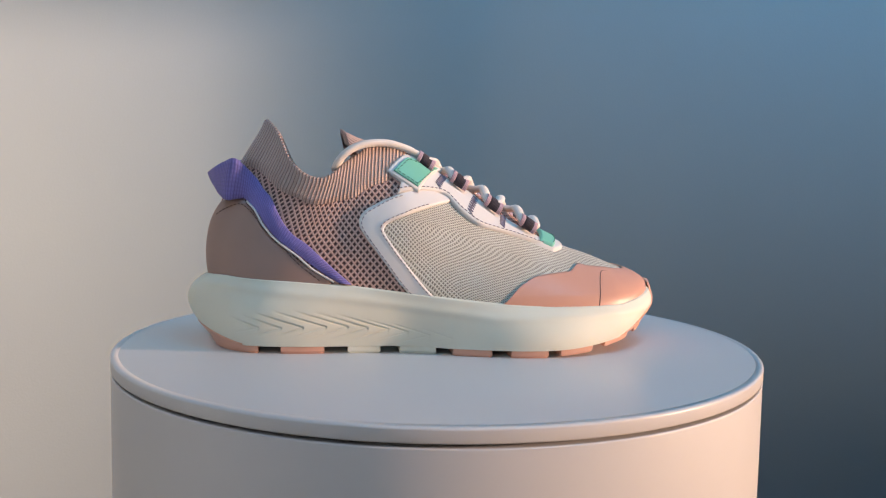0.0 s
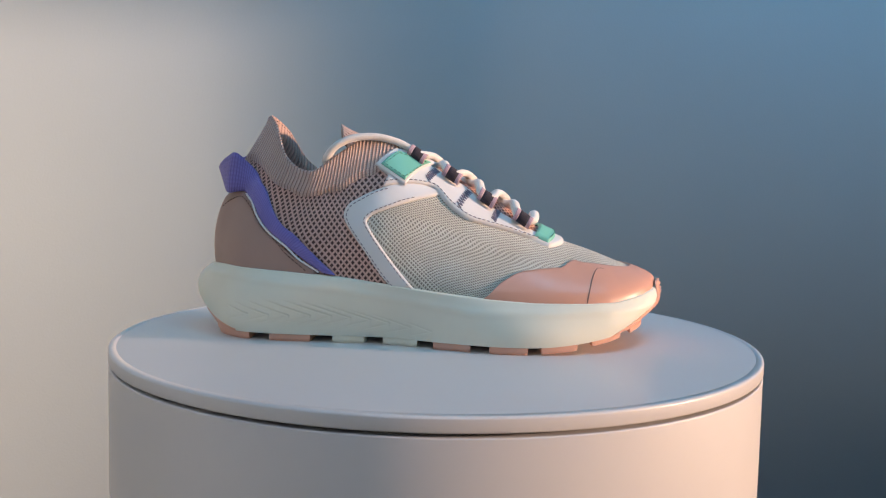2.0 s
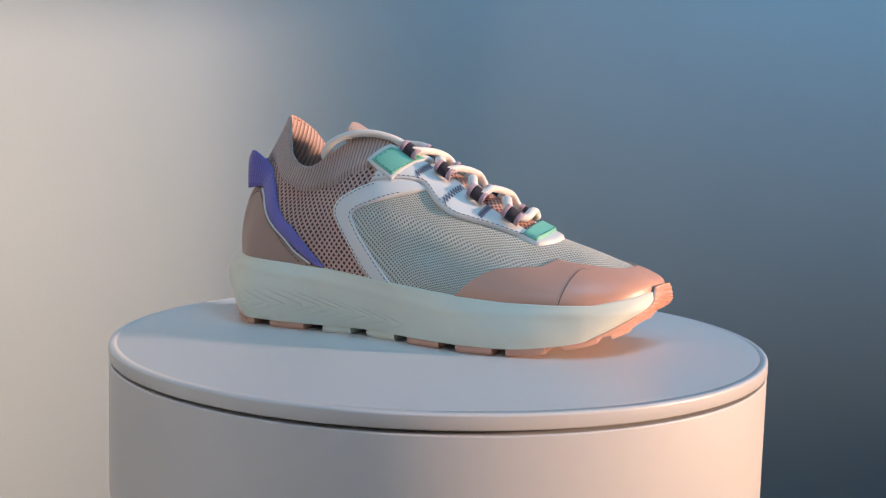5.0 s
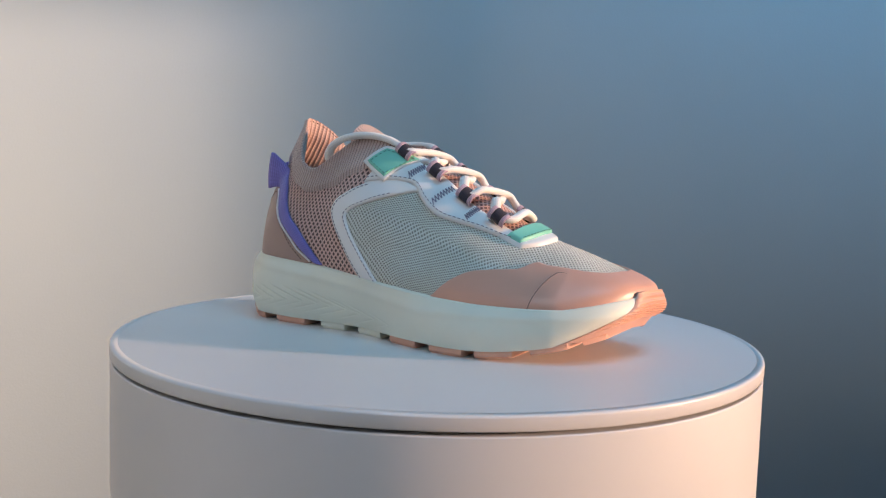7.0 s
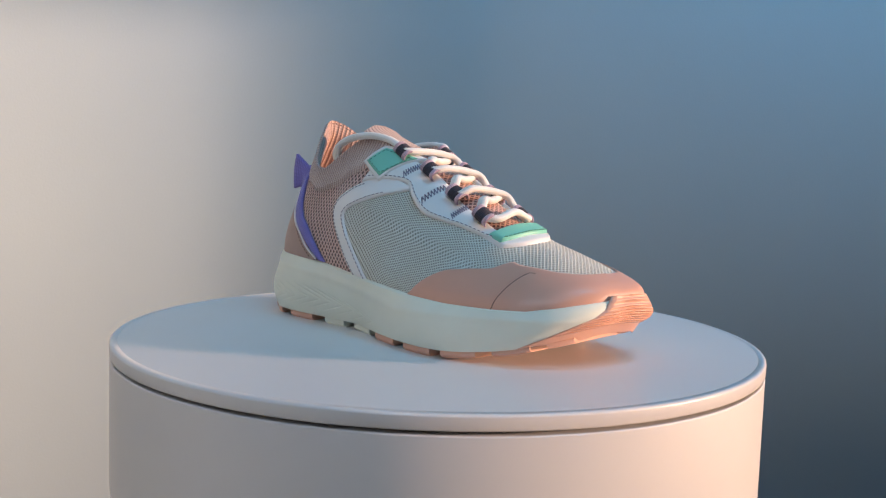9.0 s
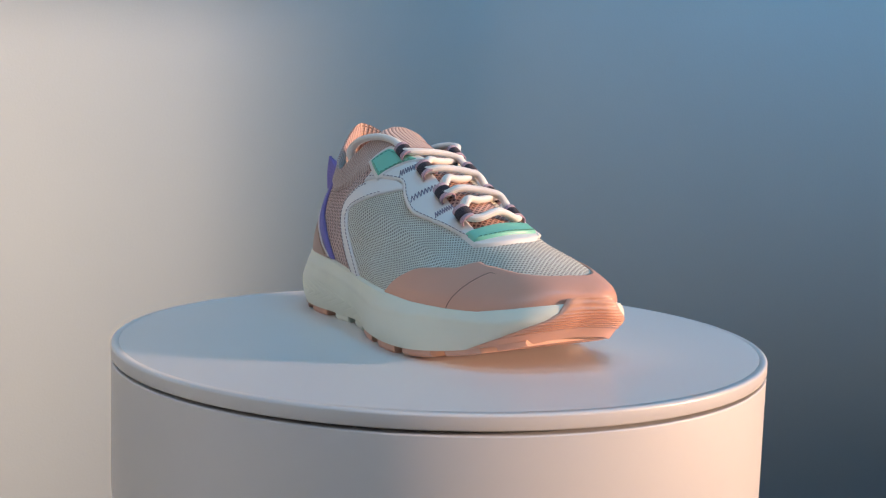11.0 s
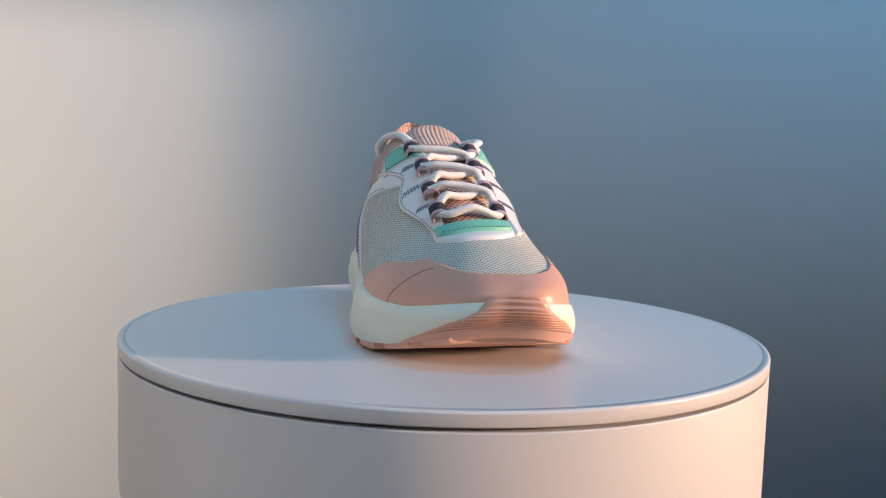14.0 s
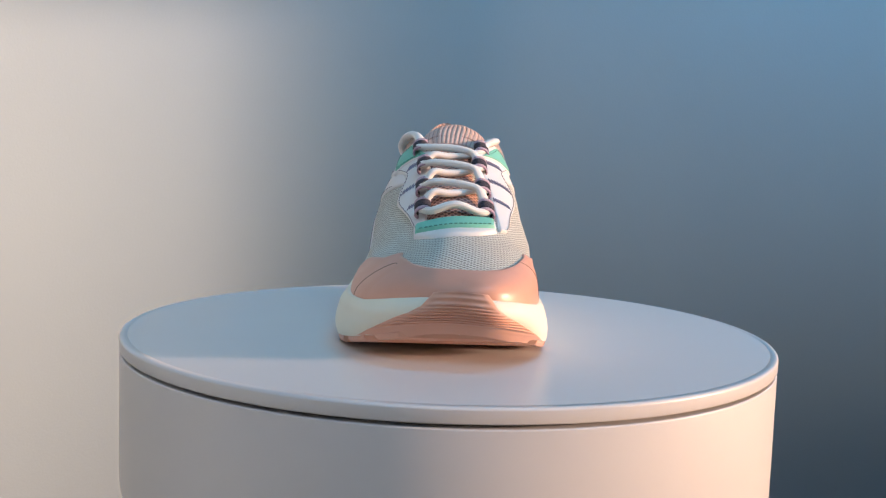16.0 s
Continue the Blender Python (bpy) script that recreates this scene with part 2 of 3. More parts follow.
def lean_toe(q):
    """The toe's tip lies towards the inner side: the outer half of the toe is drawn back (millimetres)."""
    x, y = q[..., 0], q[..., 1]
    f = np.clip((18 - y) / 26, 0, 1)
    r = np.clip((x - 92) / 34, 0, 1.3)
    q[..., 0] = x - 5.5 * f * f * (3 - 2 * f) * r
    return q


def upper_at(u, s):
    """The upper's surface: u from the toe (0) to the heel (14), s from the outer sole line (-1) over the top (0) to the inner (1)."""
    u, s = np.broadcast_arrays(np.asarray(u, float), np.asarray(s, float))
    out = spline(FEATHER_OUT, at=u, sym=True)
    inn = spline(FEATHER_IN, at=u, sym=True)
    side = np.where(s <= 0, -1.0, 1.0)
    base = np.where((side < 0)[..., None], out, inn)
    zb = np.interp(base[..., 0], FEATHER_X, FEATHER_Z)
    top = spline(TOP_OUT, at=u, sym=True)
    top[..., 1] *= np.where(side > 0, -1.32, 1.0)
    b = np.concatenate([base, zb[..., None]], -1)
    sw, li, cr, op = (spline(a, at=u)[..., 0] for a in (SWELL, LIFT, CROWN, OPEN))
    # the inner side stands steeper and fuller over the toes and the instep
    full = np.where(side > 0, np.interp(u, (0, 1.5, 3.5, 7.5, 9.5), (0, 0.3, 1, 1, 0)), 0.0)
    cr, li = cr * (1 + 0.68 * full), li * (1 + 0.35 * full)
    sw = sw * (1 + np.where(side > 0, np.interp(u, (5, 7, 10, 12), (0, 0.10, 0.08, 0)), 0.0))
    h = top[..., 2] - b[..., 2]
    p1, p2 = b.copy(), top.copy()
    p1[..., 1] = b[..., 1] * sw
    heel = np.clip((u - 12.4) / 1.6, 0, 1)
    p1[..., 0] -= 6.5 * heel
    p1[..., 2] += li * h
    plan = (b - top)[..., :2]
    p2[..., :2] += plan * cr[..., None]
    slope = np.interp(u, (0, 1, 2, 3, 4, 5, 6, 7), (-0.5, -0.42, -0.34, -0.33, -0.35, -0.43, -0.53, -0.55))
    p2[..., 2] += slope * plan[..., 0] * cr * (1 - op)   # level with the crest, so that the sides join without a ridge
    p2[..., 2] -= op * h * 0.38
    v = (1 - np.abs(s))[..., None]
    q = (1 - v) ** 3 * b + 3 * (1 - v) ** 2 * v * p1 + 3 * (1 - v) * v ** 2 * p2 + v ** 3 * top
    # the forefoot leans over to the inner side
    q[..., 1] += 3.6 * np.interp(q[..., 2], (32, 50, 78, 100), (0, 1, 0.6, 0)) * np.interp(q[..., 0], (-45, -5, 25, 75, 112), (0, 0.7, 1, 1, 0))
    return lean_toe(q) / 1000


def upper_normal(u, s):
    e = 0.02
    u = np.asarray(u, float)
    s = np.asarray(s, float)
    sc = np.clip(np.abs(s), 0.012, 0.985) * np.where(s <= 0, -1, 1)
    uc = np.clip(u, 0.03, LAST - 0.03)
    a = upper_at(uc + e, sc) - upper_at(uc - e, sc)
    b = upper_at(uc, sc + 0.01) - upper_at(uc, sc - 0.01)
    n = np.cross(a, b)
    n /= np.linalg.norm(n, axis=-1)[..., None] + 1e-12
    c = upper_at(uc, sc) - np.array([0.0, 0.0, 0.045])
    c[..., 0] *= np.where(uc > 11, 1.0, 0.15)
    flip = np.sign((n * c).sum(-1))
    n = n * flip[..., None]
    # the two sides meet without a crease along the crest and at the toe
    k = np.clip(np.abs(s) / 0.03, 0, 1) * np.clip(u / 0.25, 0, 1)
    n[..., 1] *= np.where(u < 8, k, 1.0)
    return n / (np.linalg.norm(n, axis=-1)[..., None] + 1e-12)


U_GRID, V_GRID = np.meshgrid(np.linspace(0, LAST, 561), np.linspace(0.001, 1, 241), indexing="ij")
GRID_OUT = upper_at(U_GRID, -V_GRID) * 1000
GRID_IN = upper_at(U_GRID, V_GRID) * 1000


def spot(x, z=None, y=None, inner=False):
    """(u, s) of the place on the upper with that x and that height, or that x and y."""
    g = GRID_IN if inner else GRID_OUT
    d = (g[..., 0] - x) ** 2
    d = d + ((g[..., 2] - z) ** 2 if z is not None else (g[..., 1] - y) ** 2)
    i, j = np.unravel_index(d.argmin(), d.shape)
    # slide from the nearest knot to the very place
    u0, v0, sign = U_GRID[i, j], V_GRID[i, j], 1 if inner else -1
    pick, goal = ([0, 2], (x, z)) if z is not None else ([0, 1], (x, y))
    u, v = u0, v0
    for _ in range(2):
        uu = np.array([u, u + 0.004, u])
        vv = np.array([v, v, v + 0.001])
        p = upper_at(uu, sign * vv)[:, pick] * 1000
        jac = np.stack([(p[1] - p[0]) / 0.004, (p[2] - p[0]) / 0.001], 1)
        if abs(np.linalg.det(jac)) < 1.0:
            break
        du, dv = np.linalg.solve(jac, np.array(goal) - p[0])
        u, v = np.clip(u + du, max(0, u0 - 0.03), min(LAST, u0 + 0.03)), np.clip(v + dv, max(0.001, v0 - 0.006), min(1, v0 + 0.006))
    return u, v * sign


def mirror(uvs):
    return [(u, -s) for u, s in uvs]


def sheet(us, ss, off):
    """Points over the upper at arrays us, ss, raised by off metres."""
    return upper_at(us, ss) + upper_normal(us, ss) * np.asarray(off)[..., None]


def panel(bm, low, high, thick, n=60, m=10, lift=0.0, smooth=True):
    """A sewn-on panel between two edge lines, each a list of (u, s): a skin of that thickness with rolled edges."""
    a = even(spline(low, 200) if smooth else np.asarray(low, float), n) if len(low) > 2 else even(np.asarray(low, float), n)
    b = even(spline(high, 200) if smooth else np.asarray(high, float), n) if len(high) > 2 else even(np.asarray(high, float), n)
    w = np.linspace(0, 1, m)
    us = a[:, None, 0] * (1 - w) + b[:, None, 0] * w
    ss = a[:, None, 1] * (1 - w) + b[:, None, 1] * w
    # a ring repeated at the border carries the edge down
    us, ss = np.pad(us, 1, mode="edge"), np.pad(ss, 1, mode="edge")
    off = np.full(us.shape, thick + lift)
    off[1, :] = off[-2, :] = thick * 0.8 + lift
    off[:, 1] = off[:, -2] = thick * 0.8 + lift
    off[0, :] = off[-1, :] = -0.0006 + lift * 0.3
    off[:, 0] = off[:, -1] = -0.0006 + lift * 0.3
    pts = sheet(us, ss, off)
    flat = np.cross(pts[n // 2 + 1, m // 2] - pts[n // 2, m // 2], pts[n // 2, m // 2 + 1] - pts[n // 2, m // 2])
    flip = flat @ upper_normal(us[n // 2, m // 2], ss[n // 2, m // 2]) < 0
    grid_mesh(bm, pts, flip=bool(flip))


def on_upper(uvs, lift, n):
    uvs = np.asarray(uvs, float)
    p = even(spline(uvs, 300), n)
    return sheet(p[:, 0], p[:, 1], np.full(n, lift))


def stitches(bm, uvs, lift, pitch=0.0027, length=0.0017, radius=0.00028):
    fine = on_upper(uvs, lift, 400)
    total = np.linalg.norm(np.diff(fine, axis=0), axis=1).sum()
    k = max(2, int(total / pitch))
    line = even(fine, k * 8)
    for i in range(k):
        a, b = line[i * 8], line[min(i * 8 + 5, len(line) - 1)]
        m = (a + b) / 2 + (b - a) * 0.0
        tube(bm, [a, m, b], [radius * 0.7, radius, radius * 0.7], 5)


def stepped(points):
    """A function of u through points (u, s), straight between them."""
    p = sorted(points)
    us, ss = [a for a, _ in p], [b for _, b in p]
    return lambda u: np.interp(u, us, ss)


# ---- the sole (millimetres) ----
SOLE_LOW_OUT = np.array([(122, 0, 19), (119, -15, 18), (112.5, -29, 14.5), (101, -42.5, 11), (83, -52.5, 7.2), (60, -59, 4.5), (35, -59.5, 4), (5, -52.5, 4),
                         (-25, -42, 4), (-55, -40.5, 4), (-83, -40.5, 4), (-107, -36.5, 4), (-120.5, -27, 4), (-129, -13, 4), (-132, 0, 4)], float)
SOLE_MID_OUT = np.array([(131.5, 0, 25.5), (128.5, -18, 24.5), (120, -32, 23), (105, -44, 19), (85, -53, 16), (60, -60, 14.5), (35, -60.5, 14), (5, -53.5, 15),
                         (-25, -46.5, 17), (-55, -45, 19), (-85, -44.5, 21), (-110, -39, 22), (-126, -25, 23.5), (-139, -11.5, 24.5), (-146, 0, 24.5)], float)
SOLE_IN_Y = {"low": (0, 14, 26, 37.5, 45, 48.5, 47, 43, 37.5, 36.5, 37, 34, 27, 14, 0), "mid": (0, 16, 28, 38, 45, 49, 48, 44.5, 41.5, 41, 41.5, 40, 31, 16.5, 0)}


def sole_at(u, w, side):
    """The sole's wall: u from toe (0) to heel (14), w from the bottom (0) to the top lip (1); side -1 outer, 1 inner."""
    u, w = np.broadcast_arrays(np.asarray(u, float), np.asarray(w, float))
    low, mid = SOLE_LOW_OUT.copy(), SOLE_MID_OUT.copy()
    f = FEATHER_OUT if side < 0 else FEATHER_IN
    if side > 0:
        low[:, 1], mid[:, 1] = SOLE_IN_Y["low"], SOLE_IN_Y["mid"]
    low, mid = spline(low, at=u, sym=True), spline(mid, at=u, sym=True)
    fe = spline(f, at=u, sym=True)
    k = 1.0 + 3.0 / np.maximum(20, np.hypot(fe[..., 0] * 0.3, fe[..., 1]))
    top = np.stack([fe[..., 0] + 2.5 * np.sign(fe[..., 0]) * np.clip((np.abs(fe[..., 0]) - 90) / 40, 0, 1), fe[..., 1] * k,
                    np.interp(fe[..., 0], FEATHER_X, FEATHER_Z) + 0.6], -1)
    c = (mid - 0.25 * low - 0.25 * top) * 2
    v = w[..., None]
    return lean_toe((1 - v) ** 2 * low + 2 * (1 - v) * v * c + v ** 2 * top) / 1000


GROOVE_TIPS = [(-104, 14.6, 17), (-92, 14.6, 22), (-80.5, 14.8, 26), (-68.6, 15.2, 28), (-57, 15.2, 29), (-46.5, 14.6, 29), (-35.5, 13.8, 28), (-25, 12.4, 25), (-13.5, 10.8, 22), (-2, 9.6, 17)]


def groove_depth(x, z):
    """Nested arrow grooves pressed into the heel half of the outer wall: sharp upper arms, fainter lower ones."""
    d = np.zeros_like(x)
    for k, (tip, z0, arm) in enumerate(GROOVE_TIPS):
        strong = 1.0 if k < 7 else 0.75 - 0.2 * (k - 7)
        back = tip - x
        for slope, reach, weight in ((0.30, arm, 1.0), (-0.27, arm * 0.85, 0.55)):
            off = (z - (z0 + slope * back)) / math.hypot(1, slope) * (1 if slope > 0 else -1)
            ins = np.clip(back / 0.8 + 0.5, 0, 1) * np.clip((reach - back) / (reach * 0.6), 0, 1)
            cut = np.maximum(np.exp(-(off / 0.38) ** 2), 0.42 * np.exp(-np.maximum(-off, 0) / 2.2) * (off < 0))
            d = np.maximum(d, weight * strong * ins * cut)
    return d


def build_midsole(shoe):
    bm = bmesh.new()
    ring = []
    for side in (-1, 1):
        # finer on the grooved outer wall, and finest along its heel half
        us = np.concatenate([np.linspace(0, 6, 140), np.linspace(6.01, 13, 560), np.linspace(13.02, LAST, 60)]) if side < 0 else np.linspace(0, LAST, 420)
        nu, nw = len(us), 84 if side < 0 else 40
        w = np.linspace(0, 1, nw)
        q = sole_at(us[:, None], w[None, :], side)
        if side < 0:
            g = groove_depth(q[..., 0] * 1000, q[..., 2] * 1000)
            q[..., 1] += 0.0010 * g
            q[..., 1] -= 0.0006 * np.exp(-((q[..., 2] * 1000 - np.interp(q[..., 0] * 1000, (-140, -60, 20, 120), (37, 31, 21, 24))) / 2.5) ** 2)
        lip_in = upper_at(us, np.full(nu, side * 0.97)) - upper_normal(us, np.full(nu, side * 0.97)) * 0.003
        lip = q[:, -1] * 0.45 + lip_in * 0.55
        lip[:, 2] = q[:, -1, 2] + 0.0005
        floor_in = q[:, 0].copy()
        floor_in[:, 1] *= 0.5
        floor_mid = q[:, 0].copy()
        floor_mid[:, 1] = 0
        ring.append(np.concatenate([floor_mid[:, None], floor_in[:, None], q, lip[:, None], lip_in[:, None]], axis=1))
    grid_mesh(bm, ring[0], flip=True)
    grid_mesh(bm, ring[1])
    bmesh.ops.remove_doubles(bm, verts=bm.verts, dist=1e-5)
    part("midsole", bm, M["foam"], shoe, "thick pale mint-cream foam midsole with arrow grooves")


def tread_floor(x):
    return np.interp(x, (50, 73, 94, 108, 120), (0, 2.2, 6.6, 10.8, 15)) * 1.0


def sole_edge(x, side):
    """The half width of the sole's bottom at that x."""
    a = spline(SOLE_LOW_OUT, 300)
    y = np.abs(a[:, 1]) if side < 0 else spline(np.array(SOLE_IN_Y["low"]), 300)[:, 0]
    return np.interp(x, a[::-1, 0], y[::-1])


def build_treads(shoe):
    """Lugs under the sole, with open gaps between them."""
    lugs = [(-129.5, -104.5, "rubber"), (-92.5, -69.5, "rubber"), (-57, -39.5, "foam"), (-29, -10, "foam"), (-1, 19, "rubber"), (29, 49, "rubber"),
            (56, 75, "rubber"), (83, 99, "rubber"), (105, 113, "rubber")]
    for x0, x1, mat in lugs:
        bm = bmesh.new()
        n = 14
        xs = np.linspace(x0, x1, n)
        rows = []
        for i, x in enumerate(xs):
            wo, wi = sole_edge(x, -1) - 0.5, sole_edge(x, 1) - 0.5
            zt = np.interp(x, (50, 60, 83, 101, 115, 123), (4.4, 5, 7.5, 11.3, 15.3, 18)) + 1.2
            zf = tread_floor(x)
            inset = 0.8 if i in (0, n - 1) else 0.0
            rows.append([(x, -wo + 1.2, zt), (x, -wo, zt - 1.0), (x, -wo, zf + 1.6), (x, -wo + 0.8 + inset, zf + 0.1), (x, 0, zf + 0.1 + inset * 0.3),
                         (x, wi - 0.8 - inset, zf + 0.1), (x, wi, zf + 1.6), (x, wi, zt - 1.0), (x, wi - 1.2, zt)])
        vv = grid_mesh(bm, np.array(rows) / 1000)
        bm.faces.new(vv[0])
        bm.faces.new(vv[-1][::-1])
        bmesh.ops.recalc_face_normals(bm, faces=bm.faces)
        ob = part("tread_lug", bm, M[mat], shoe, "peach rubber tread lug" if mat == "rubber" else "pale foam tread lug")
        for p in ob.data.polygons:
            p.use_smooth = False
    # thin rubber that climbs the bevelled heel
    bm = bmesh.new()
    us = np.linspace(11.3, LAST, 40)
    for side in (-1, 1):
        top = np.interp(us, (11.3, 12.3, 14), (0.03, 0.10, 0.22))
        w = np.linspace(0, 1, 10)[None, :] * top[:, None]
        q = sole_at(us[:, None], w, side)
        d = q - np.array([-0.09, 0, 0.02])
        d /= np.linalg.norm(d, axis=-1)[..., None]
        q += d * 0.0005
        q[:, 0, 2] -= 0.0015
        q[:, -1] -= d[:, -1] * 0.002
        grid_mesh(bm, q, flip=side < 0)
    bmesh.ops.remove_doubles(bm, verts=bm.verts, dist=1e-5)
    part("heel_outsole", bm, M["rubber"], shoe, "thin peach rubber on the heel bevel")


def build_bumper(shoe):
    """The ridged rubber that wraps up over the toe."""
    bm = bmesh.new()
    rows, nk = 90, 61
    pts = []
    for r in range(rows):
        w = r / (rows - 1)
        half = np.interp(w, (0, 0.15, 0.35, 0.6, 0.85, 1.0), (3.5, 3.0, 2.15, 1.4, 1.0, 0.8))
        ks = np.linspace(-half, half, nk)
        row = []
        for k in ks:
            side = -1 if k <= 0 else 1
            q = sole_at(abs(k), min(1, w * 1.0), side)
            n = np.array([q[0] - 0.085, q[1] * 1.1, 0.012])
            n /= np.linalg.norm(n)
            edge = min(1.0, (half - abs(k)) / 0.22)
            ridge = 1 - abs(math.sin(math.pi * w * 11.0)) ** 1.5
            fade = np.clip((w - 0.08) / 0.1, 0, 1) * np.clip((half - abs(k)) / 0.9, 0, 1)
            off = (0.0013 * edge ** 0.5 + 0.0011 * ridge * fade) - 0.0004
            if r == rows - 1:
                off = -0.0005
            q = q + n * off
            q[2] += 0.003 * max(0, w - 0.8) / 0.2 * (1 if r < rows - 1 else 0.9)
            q[2] -= 0.0034 * max(0.0, 1 - w / 0.12) * np.clip((2.9 - abs(k)) / 1.2, 0, 1)
            row.append(q)
        pts.append(row)
    grid_mesh(bm, np.array(pts))
    part("toe_bumper", bm, M["rubber"], shoe, "peach rubber toe bumper with horizontal ridges")


# ---- the upper's parts ----
CHEVRON_OUT = [(-20, 91), (-31, 85.5), (-43, 80), (-50, 75), (-51.5, 69), (-46, 60), (-37, 48), (-25, 33)]
CHEVRON_IN = [(2, 82.5), (-12, 79.5), (-26, 75), (-36, 70.5), (-38.5, 66.5), (-34, 59), (-25, 47), (-11, 31)]
STAY_LOW = [(-31, 86), (-22, 87.5), (-12, 87.5), (-4, 85.5), (4, 77), (14, 69.5), (26, 66), (37, 63.2), (47, 60), (54, 57.8), (58, 57)]


def build_upper(shoe):
    # the vamp's knit net reaches under the chevron, the heel's open net starts there
    mid = [((a[0] + b[0]) / 2, (a[1] + b[1]) / 2) for a, b in zip(CHEVRON_OUT, CHEVRON_IN)]
    line = [spot(x, z) for x, z in mid]
    edge = stepped([(-s, u) for u, s in line])
    for name, mat, label in (("vamp", "vamp", "oatmeal knitted mesh vamp with fine glitter"), ("quarter", "quarter", "dusty pink open-net knit")):
        bm = bmesh.new()
        for side in (-1, 1):
            v = np.linspace(0.0, 1.0, 46)
            cut = edge(v)[None, :]
            f = np.linspace(0, 1, 190)[:, None]
            us = cut * f if name == "vamp" else cut * (1 - f) + (LAST * f)
            ss = np.broadcast_to(v * side, us.shape).copy()
            ss[:, 0] = side * 1e-6
            pts = upper_at(us, ss)
            if name == "vamp":   # rows of loops run along the foot, counted down from the crest
                girth = np.cumsum(np.linalg.norm(np.diff(pts, axis=1, prepend=pts[:, :1]), axis=2), axis=1)
                uvs = np.stack([pts[..., 0] * 1080, side * girth * 1000], -1)
            else:
                ref_u = np.linspace(0, LAST, 400)
                ref = upper_at(ref_u, np.full(400, side * 0.6))
                run = np.concatenate([[0], np.cumsum(np.linalg.norm(np.diff(ref, axis=0), axis=1))]) * 1000
                uvs = np.stack([np.interp(us, ref_u, run), pts[..., 2] * 1080], -1)
            grid_mesh(bm, pts, flip=side > 0, uvs=uvs)
        bmesh.ops.remove_doubles(bm, verts=bm.verts, dist=2e-5)
        part(name, bm, M[mat], shoe, label)

    # ribbed collar above the open net, thicker, with a rolled rim
    knit = stepped([spot(-28, 98), spot(-38, 92), spot(-53, 84), spot(-70, 80), spot(-84, 83), spot(-100, 92), spot(-112, 100), (LAST, -0.36)])
    for name, mat, label in (("collar", "collar", "dusty pink ribbed knit collar"), ("collar_lining", "lining", "peach ribbed lining inside the collar")):
        bm = bmesh.new()
        for side in (-1, 1):
            us = np.linspace(7.9, LAST, 150)
            f = np.linspace(0, 1, 26)
            if name == "collar":
                lo = -knit(us)
                v = lo[:, None] * (1 - f) + 0.0 * f
                off = 0.0002 + 0.0016 * np.clip(f / 0.15, 0, 1)[None, :] + 0 * v
                off[:, -1] = 0.0004
                v[:, -1] = 0.0
                pts = sheet(us[:, None] + 0 * v, side * np.maximum(v, 1e-5), off)
                pts[:, -3:, 2] += np.array([0.0004, 0.0011, 0.0013])
            else:
                v = np.linspace(0.85, 0.0, 26)[None, :] + 0 * us[:, None]
                off = -0.0028 + 0 * v
                off[:, -1], off[:, -2] = 0.0004, -0.0016
                pts = sheet(us[:, None] + 0 * v, side * np.maximum(v, 1e-5), off)
                pts[:, -1, 2] += 0.0013
                pts[:, -2, 2] += 0.0010
            grid_mesh(bm, pts, flip=(side > 0) == (name == "collar"))
        bmesh.ops.remove_doubles(bm, verts=bm.verts, dist=2e-5)
        part(name, bm, M[mat], shoe, label)

    # peach toe cap from side to side
    cap = [spot(25, 27.6), spot(28, 30), spot(34, 36.5), spot(44, 42), spot(58, 43.6), spot(69, 44.2), spot(73, 48.3), spot(79, y=-27), spot(88, y=-24.5),
           spot(98, y=-20.5), spot(104.5, y=-15), spot(108.5, y=-8), (spot(110, y=-0.3)[0], 0.0), (0, 0.0)]
    cap[0] = (cap[0][0], -1.0)
    cap_edge = stepped(cap)
    bm = bmesh.new()
    u_end = cap[0][0]
    us = np.concatenate([np.linspace(0, 3, 60), np.linspace(3.05, u_end, 90)])
    for side in (-1, 1):
        hi = -cap_edge(us)
        soft = np.convolve(np.pad(hi, 3, mode="edge"), np.ones(7) / 7, mode="valid")
        hi = np.where(hi > 0.01, soft, hi)
        f = np.linspace(0, 1, 30)
        v = 1.0 * (1 - f)[None, :] + hi[:, None] * f[None, :]
        v = np.concatenate([v, v[:, -1:]], axis=1)
        off = np.full(v.shape, 0.0011)
        off[:, -1] = np.where(hi > 0.01, -0.0004, 0.0011)
        off[:, -2] = np.where(hi > 0.01, 0.0008, 0.0011)
        off[-1, :] = -0.0004
        ss = side * np.maximum(v, 1e-4)
        grid_mesh(bm, sheet(us[:, None] + 0 * v, ss, off), flip=side < 0)
    bmesh.ops.remove_doubles(bm, verts=bm.verts, dist=6e-5)
    bmesh.ops.recalc_face_normals(bm, faces=bm.faces)
    toe_cap = part("toe_cap", bm, M["cap"], shoe, "smooth peach leather toe cap")
    for side in (False, True):
        bm = bmesh.new()
        line = [spot(79.5, 26.6, inner=side), spot(81, 32, inner=side), spot(83.5, 38.5, inner=side), spot(87, 43, inner=side), spot(91, y=28.5 if side else -28.5, inner=side)]
        tube(bm, on_upper(line, 0.0011, 60), np.interp(np.linspace(0, 1, 60), (0, 0.7, 1), (0.00022, 0.0002, 0.00005)), 5)
        part("seam", bm, M["seam"], toe_cap, "dark seam across the toe cap")

    # taupe heel counter
    top = [spot(-66, 38.8), spot(-76, 44.5), spot(-88.5, 54.5), spot(-105, 71.5), spot(-112, 79.8), spot(-117, 83.3), spot(-121, 82.5), spot(-127, 79), (LAST, -0.66)]
    ce = stepped(top)
    bm = bmesh.new()
